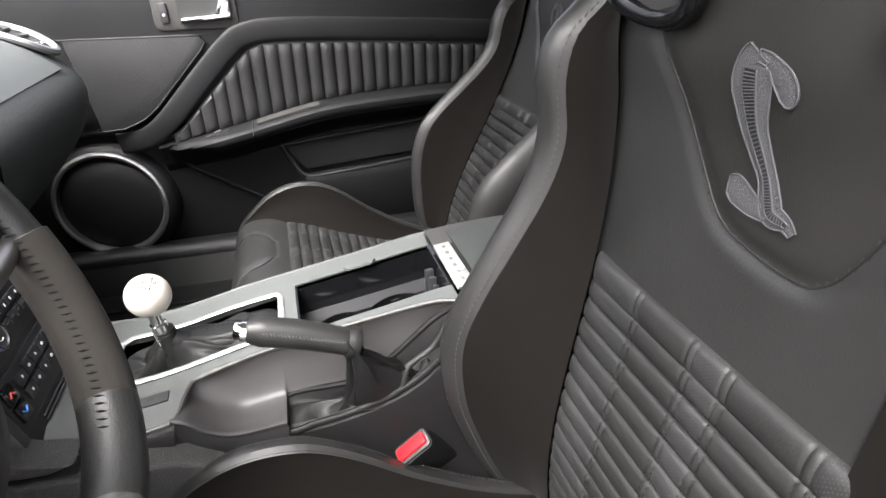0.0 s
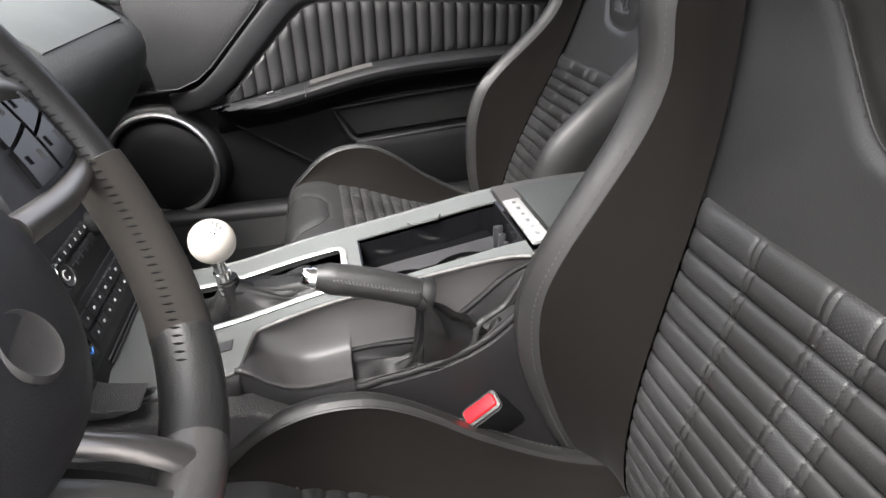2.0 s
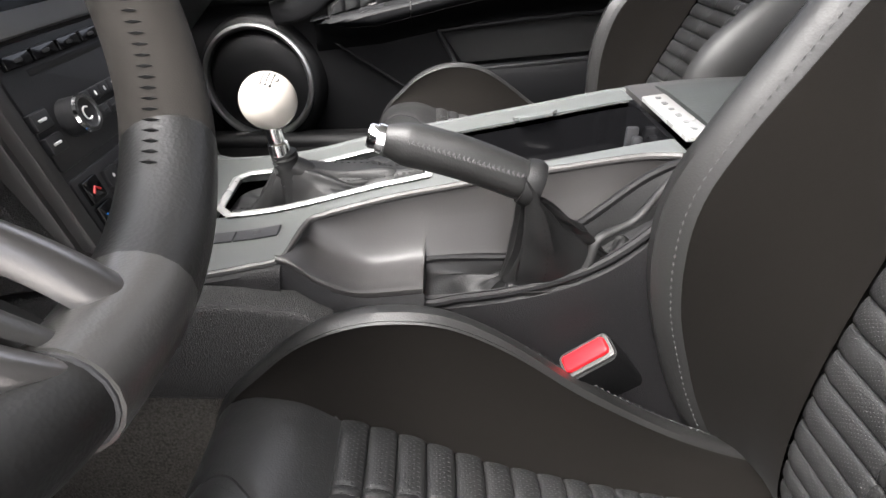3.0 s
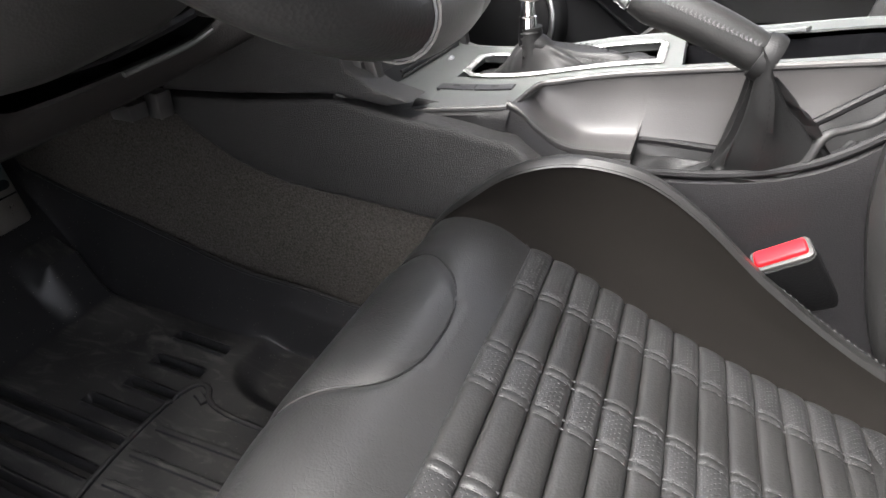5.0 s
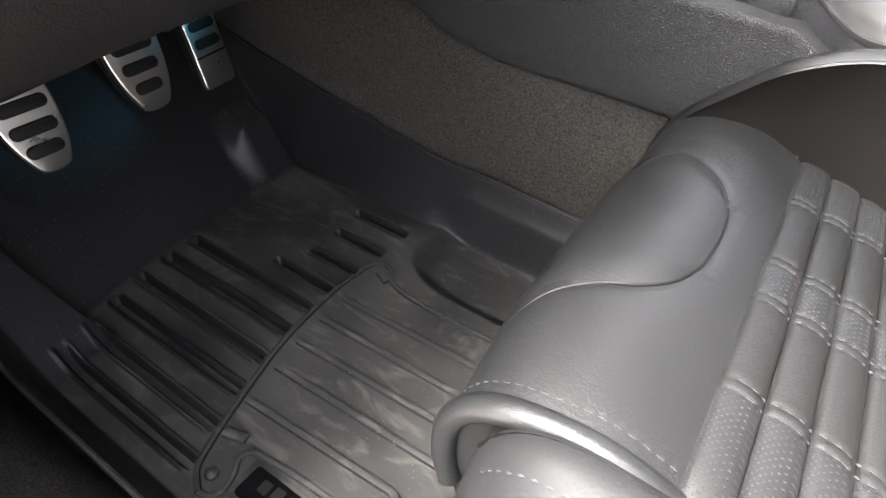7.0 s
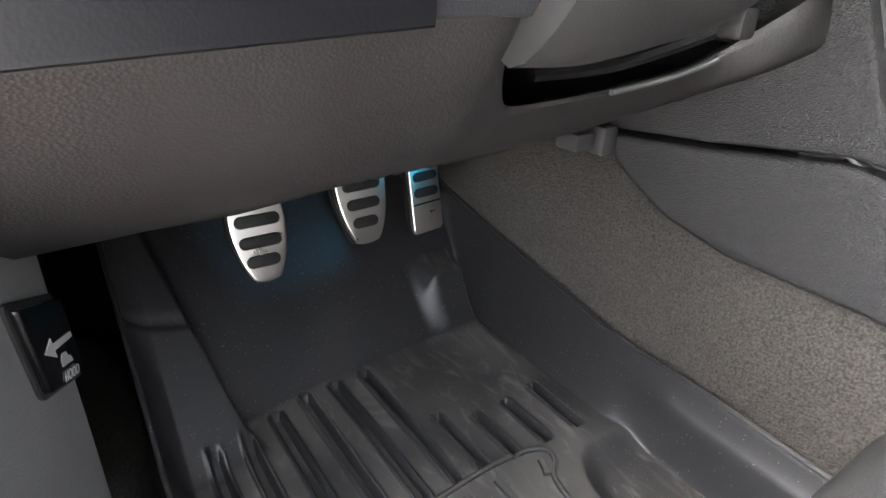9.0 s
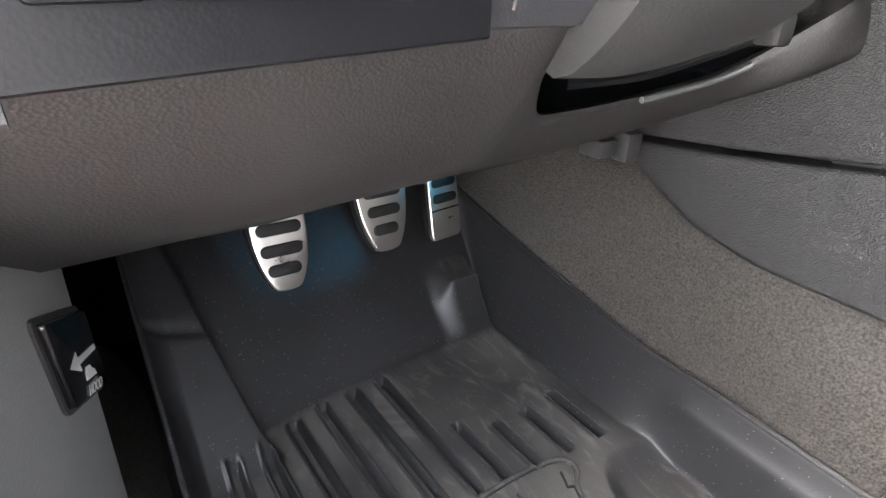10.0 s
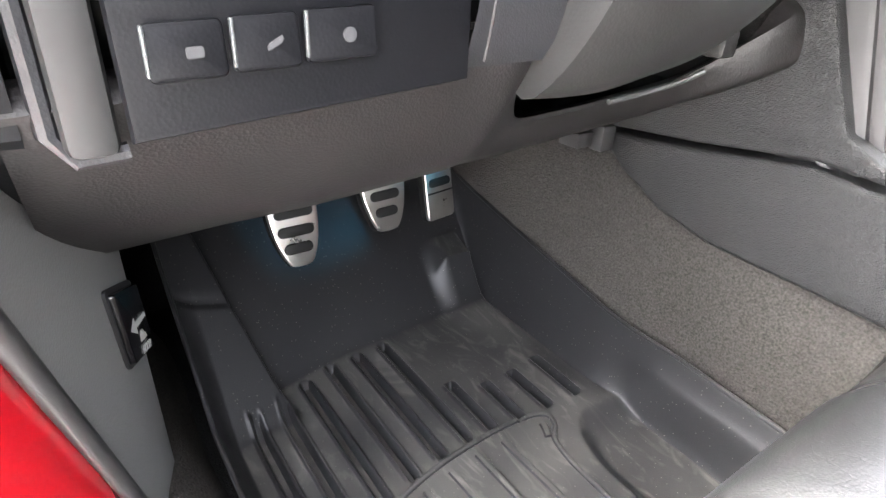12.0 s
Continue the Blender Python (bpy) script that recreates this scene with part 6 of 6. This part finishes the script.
        def wing_face(u, v):
            z = 0.372 + 0.54 * u
            w = WING(z)
            lo = Vector((BACK(z) - 0.001, s * 0.112, z))
            hi = Vector((w + 0.012, s * 0.160, z + 0.001))
            mid = lo.lerp(hi, 0.5) + Vector((0.007, s * 0.004, 0))
            return along(spline([lo, mid, hi], 5), v)
        part("wing_face", grid(wing_face, 60, 14), SUEDE, back, "dark brown-grey suede side wing")
        def wing_band(u, v):
            z = 0.372 + 0.56 * u
            w = WING(z)
            pts = [Vector((w + 0.0125, s * 0.1592, z)), Vector((w + 0.0085, s * 0.1606, z)), Vector((w + 0.001, s * 0.1655, z)), Vector((w - 0.004, s * 0.173, z)), Vector((w - 0.001, s * 0.184, z)), Vector((w + 0.014, s * 0.194, z)), Vector((w + 0.045, s * 0.199, z)), Vector((max(w + 0.09, 0.34), s * 0.19, z)), Vector((0.385, s * 0.15, z)), Vector((0.392, s * 0.10, z))]
            return along(spline(pts, 4), v)
        part("wing", grid(wing_band, 60, 30), LEATHER, back, "black leather wing edge")
        part("wing_stitching", stitches([[wing_face(j / 90, 1.0) + Vector((-0.0058, s * 0.0010, 0)) for j in range(91)]], 0.0038, 0.002, 0.0007), THREAD, back)
    part("back_shell", grid(lambda u, v: Vector((0.388 + 0.02 * math.sin(math.pi * v) - 0.03 * u ** 3, -0.155 + 0.31 * v, 0.36 + 0.62 * u)), 16, 16, thick=0.012, away=(-1, 0, 0)), DARK, back, "black plastic seat back shell")
    part("headrest", grid(lambda u, v: Vector((0.335 + 0.045 * math.cos(2 * math.pi * u), 0.115 * math.sin(math.pi * (v - 0.5)) * (0.9 + 0.1 * abs(math.cos(2 * math.pi * u))), 1.02 + 0.075 * math.sin(2 * math.pi * u) * (1 - 0.25 * abs(2 * v - 1) ** 3))), 28, 20, close_u=True), LEATHER, back, "black leather headrest")
    hinge = Matrix.Translation(Vector((0.27, 0, 0.37)) * SIZE)
    back.matrix_basis = hinge @ Matrix.Rotation(recline, 4, "Y") @ hinge.inverted() @ Matrix.Translation((0, 0, 0))
    back.matrix_parent_inverse = root.matrix_world.inverted()
    root.location = root.location + Vector((dx, yc, 0)) * SIZE
    return root


seat(-0.3305, 0.0, 0.0, "black leather and suede sports seat at the steering wheel")
seat(0.323, 0.066, radians(18), "black leather and suede sports seat beside the closed door")

# ---- closed passenger door ----
door = thing("door_1", (0.1, 0.74, 0.25), "black vinyl door panel with quilted insert, closed", "door", "", "structure")
part("door_skin", joined(box(-0.62, 0.95, 0.745, 0.80, 0.24, 0.93, 0.01), box(-0.62, 0.95, 0.70, 0.75, 0.86, 0.93, 0.02, 3)), DOOR_SKIN, door)
ARM = curve([(-0.19, 0.560), (-0.12, 0.575), (0.008, 0.602), (0.152, 0.632), (0.30, 0.644), (0.45, 0.648), (0.80, 0.640)])
part("upper_panel", grid(lambda u, v: along(spline([(-0.60 + 1.5 * u, 0.735, 0.58), (-0.60 + 1.5 * u, 0.70, 0.60), (-0.60 + 1.5 * u, 0.682, 0.66), (-0.60 + 1.5 * u, 0.677, 0.78), (-0.60 + 1.5 * u, 0.684, 0.87), (-0.60 + 1.5 * u, 0.71, 0.905), (-0.60 + 1.5 * u, 0.74, 0.915)], 4), v), 40, 26), DOOR_SKIN, door)
# raised frame band that sweeps up from the speaker round the quilted insert
sweep = spline([(-0.255, 0.690, 0.575), (-0.20, 0.676, 0.585), (-0.155, 0.668, 0.615), (-0.09, 0.666, 0.680), (-0.02, 0.666, 0.748), (0.02, 0.668, 0.772), (0.10, 0.668, 0.779), (0.30, 0.668, 0.770), (0.60, 0.668, 0.752), (0.85, 0.67, 0.74)], 6)
part("sweep_trim", tube(sweep, 0.021, 16, flat=0.17, up=(0, 1, 0)), DOOR_SKIN, door)
quilt_top = curve([(-0.150, 0.585), (-0.135, 0.592), (-0.06, 0.665), (0.0, 0.722), (0.03, 0.744), (0.06, 0.750), (0.20, 0.746), (0.45, 0.730), (0.70, 0.712)])
part("insert_backing", grid(lambda u, v: Vector((-0.148 + 0.80 * u, 0.672, ARM(-0.148 + 0.80 * u) * (1 - v) + (quilt_top(-0.148 + 0.80 * u) + 0.003) * v)), 40, 10, thick=0.01, away=(0, 1, 0)), LEATHER, door)
P = 0.0275
for k in range(26):
    x0 = -0.142 + P * k
    def pleat_at(u, v, x0=x0):
        x = x0 + P * u
        lo, hi = ARM(x) + 0.004, max(quilt_top(x), ARM(x) + 0.008)
        h = 0.007 * math.sin(math.pi * u) ** 0.55 * (1 - max(0, abs(2 * v - 1) - 0.85) / 0.15 * 0.6)
        return Vector((x, 0.670 - h, lo + (hi - lo) * v))
    part("quilt_panel", grid(pleat_at, 8, 12), QUILT, door)
# armrest
def arm_at(u, v):
    x = -0.182 + 0.90 * u
    z = ARM(x)
    tip = min(1, u * 7) ** 0.6
    reach = 0.690 - (0.690 - 0.605) * tip
    drop = 0.025 * min(1, 0.3 + u * 5)
    return along(spline([Vector((x, 0.690, z + 0.004)), Vector((x, 0.66, z + 0.002)), Vector((x, reach + 0.010, z + 0.001)), Vector((x, reach, z - 0.006)), Vector((x, reach + 0.003, z - drop * 0.7)), Vector((x, reach + 0.014, z - drop)), Vector((x, 0.70, z - drop - 0.035)), Vector((x, 0.722, z - drop - 0.06))], 4), v)
part("armrest", grid(arm_at, 70, 30), DOOR_SKIN, door, "black padded armrest")
part("armrest_seam", tube([arm_at((0.008 + 0.182) / 0.90, k / 20) + Vector((0, -0.0004, 0.0004)) for k in range(2, 14)], 0.0016, 6), BLACK_VOID, door)
part("armrest_line", tube([arm_at(0.06 + 0.6 * k / 30, 0.50) + Vector((0, -0.001, 0)) for k in range(31)], 0.0012, 6), BLACK_VOID, door)
part("grab_recess", grid(lambda u, v: Vector((0.018 + 0.125 * u, 0.617 + 0.018 * v, ARM(0.018 + 0.125 * u) + 0.0065 + 0.004 * v)), 10, 4, thick=-0.008), SATIN_DARK, door, "grey grab handle insert")
part("window_switch", grid(lambda u, v: Vector((-0.085 + 0.045 * u, 0.630 + 0.014 * v, ARM(-0.085 + 0.045 * u) + 0.006)), 6, 3, thick=-0.006), DARK, door, "black window switch")
part("switch_key", tube([(-0.068, 0.636, ARM(-0.068) + 0.008), (-0.054, 0.636, ARM(-0.054) + 0.009)], 0.002, 8), SATIN_DARK, door)
# lower panel with map pocket
part("lower_panel", grid(lambda u, v: along(spline([(-0.60 + 1.5 * u, 0.724, 0.60), (-0.60 + 1.5 * u, 0.716, 0.50), (-0.60 + 1.5 * u, 0.722, 0.40), (-0.60 + 1.5 * u, 0.735, 0.30), (-0.60 + 1.5 * u, 0.75, 0.26)], 5), v), 40, 20, thick=0.01, away=(0, 1, 0)), DOOR_SKIN, door)
pocket = part("map_pocket", grid(lambda u, v: along(spline([Vector((0.10 + 0.60 * u, 0.668, 0.478 + 0.035 * u)), Vector((0.098 + 0.6 * u, 0.655, 0.468 + 0.035 * u)), Vector((0.10 + 0.6 * u, 0.660, 0.42)), Vector((0.11 + 0.6 * u, 0.69, 0.34)), Vector((0.12 + 0.6 * u, 0.73, 0.29))], 5), v), 30, 20, thick=0.006, away=(0, 1, 0)), DOOR_SKIN, door, "moulded map pocket")
# Raised black slab in place of a hollow; its shade is the colour.
part("pocket_shade", prism([(0.060, 0.538), (0.70, 0.590), (0.70, 0.520), (0.104, 0.476)], (0, 0.712, 0), (1, 0, 0), (0, 0, 1), 0.008, 0.002), BLACK_VOID, pocket, "flat black patch for the shade in the pocket")
part("pocket_lip", tube(spline([(0.056, 0.690, 0.539), (0.20, 0.682, 0.557), (0.45, 0.680, 0.578), (0.70, 0.68, 0.59)], 6), 0.0045, 8), DOOR_SKIN, pocket)
part("pocket_lip", tube(spline([(0.056, 0.690, 0.539), (0.075, 0.680, 0.508), (0.104, 0.664, 0.474), (0.20, 0.660, 0.479), (0.50, 0.66, 0.505)], 6), 0.005, 8), DOOR_SKIN, pocket)
# speaker
spk = Vector((-0.305, 0.716, 0.443))
SPA = Vector((-0.1, -1, 0.05)).normalized()
speaker = part("speaker", lathe([(-0.02, 0.134), (0.006, 0.128), (0.014, 0.120), (0.016, 0.114)], spk, SPA, 56), DOOR_SKIN, door, "round door speaker in a black surround")
part("speaker_ring", lathe([(0.010, 0.115), (0.020, 0.113), (0.022, 0.108), (0.020, 0.103), (0.013, 0.101), (0.008, 0.100)], spk, SPA, 64), SILVER, speaker, "satin silver ring")
part("speaker_grille", lathe([(0.008, 0.101), (0.010, 0.095), (0.0135, 0.09), (0.0145, 0.05), (0.015, 0.0005)], spk, SPA, 64), plastic("speaker_mesh", (0.004, 0.004, 0.0045), 0.5, 700, 1.0, "voronoi", 0.0005, 0.2), speaker, "black speaker grille")
# tweeter grille and inside handle
tw = [(-0.300, 0.776), (-0.066, 0.773), (-0.055, 0.762), (-0.064, 0.748), (-0.165, 0.645), (-0.195, 0.622), (-0.235, 0.607), (-0.275, 0.606)]
part("tweeter_grille", prism(tw, (0, 0.677, 0), (1, 0, 0), (0, 0, 1), 0.005, 0.0015), perforated("grille_mesh", (0.0115, 0.0116, 0.0125), 0.5, 0.0060, True, 0.3, 0.2), door, "perforated black tweeter grille")
part("tweeter_edge", tube([Vector((a, 0.6725, b)) for a, b in tw], 0.0016, 6, True), DOOR_SKIN, door)
part("panel_line", tube(spline([(-0.60, 0.678, 0.776), (-0.30, 0.676, 0.776), (-0.05, 0.676, 0.774)], 6), 0.0012, 6), BLACK_VOID, door)
handle = part("handle_surround", prism(rounded(0.150, 0.085, 0.012), (-0.062, 0.679, 0.826), (1, 0, 0), (0, 0, 1), 0.006, 0.003), SATIN_DARK, door, "grey handle surround")
# Black plate for the shade behind the pull handle.
part("handle_shade", prism(rounded(0.095, 0.062, 0.008), (-0.045, 0.674, 0.83), (1, 0, 0), (0, 0, 1), 0.002), BLACK_VOID, handle)
part("pull_handle", joined(prism([(-0.090, 0.797), (0.0, 0.800), (0.002, 0.812), (-0.088, 0.806)], (0, 0.673, 0), (1, 0, 0), (0, 0, 1), 0.012, 0.004), prism([(-0.030, 0.803), (0.002, 0.803), (0.002, 0.850), (-0.010, 0.850)], (0, 0.672, 0), (1, 0, 0), (0, 0, 1), 0.010, 0.003)), CHROME, handle, "chrome pull handle")
part("lock_switch", prism(rounded(0.014, 0.036, 0.004), (-0.117, 0.673, 0.815), (1, 0, 0), (0, 0, 1), 0.005, 0.002), DARK, handle, "black lock switch")
part("switch_mark", prism(rounded(0.004, 0.004, 0.001), (-0.117, 0.6678, 0.812), (1, 0, 0), (0, 0, 1), 0.0006), WHITE_MARK, handle)
part("panel_seam", tube(spline([(-0.175, 0.708, 0.54), (-0.12, 0.706, 0.50), (0.02, 0.705, 0.41), (0.10, 0.706, 0.37), (0.4, 0.706, 0.39), (0.8, 0.706, 0.39)], 8), 0.003, 8), DOOR_SKIN, door)
# passenger sill and floor
solo("scuff_plate", box(-0.60, 0.9, 0.655, 0.725, 0.285, 0.345, 0.028, 5), SILL_BLACK, "black plastic sill plate along the closed door", "sill plate", "structure")
# Pedal rubber, darker than the near mat's: the dashboard's shade as colour.
mat2 = thing("floor_mat", (-0.3, 0.3, 0.275), "rubber floor mat in the far footwell, darkened as if shaded", "floor mat")
part("tray", grid(lambda u, v: Vector((-0.56 + 0.52 * u, 0.10 + 0.53 * v, 0.283 + 0.10 * max(0, 0.3 - u) ** 1.5 + 0.05 * max(0, abs(2 * v - 1) - 0.88) / 0.12)), 20, 30, thick=-0.006), PAD_RUBBER, mat2)
for k in range(8):
    part("rib", tube([(-0.42 + 0.03 * j, 0.17 + 0.05 * k, 0.2865) for j in range(11)], 0.004, 6, flat=0.8, up=(0, 0, 1)), PAD_RUBBER, mat2)
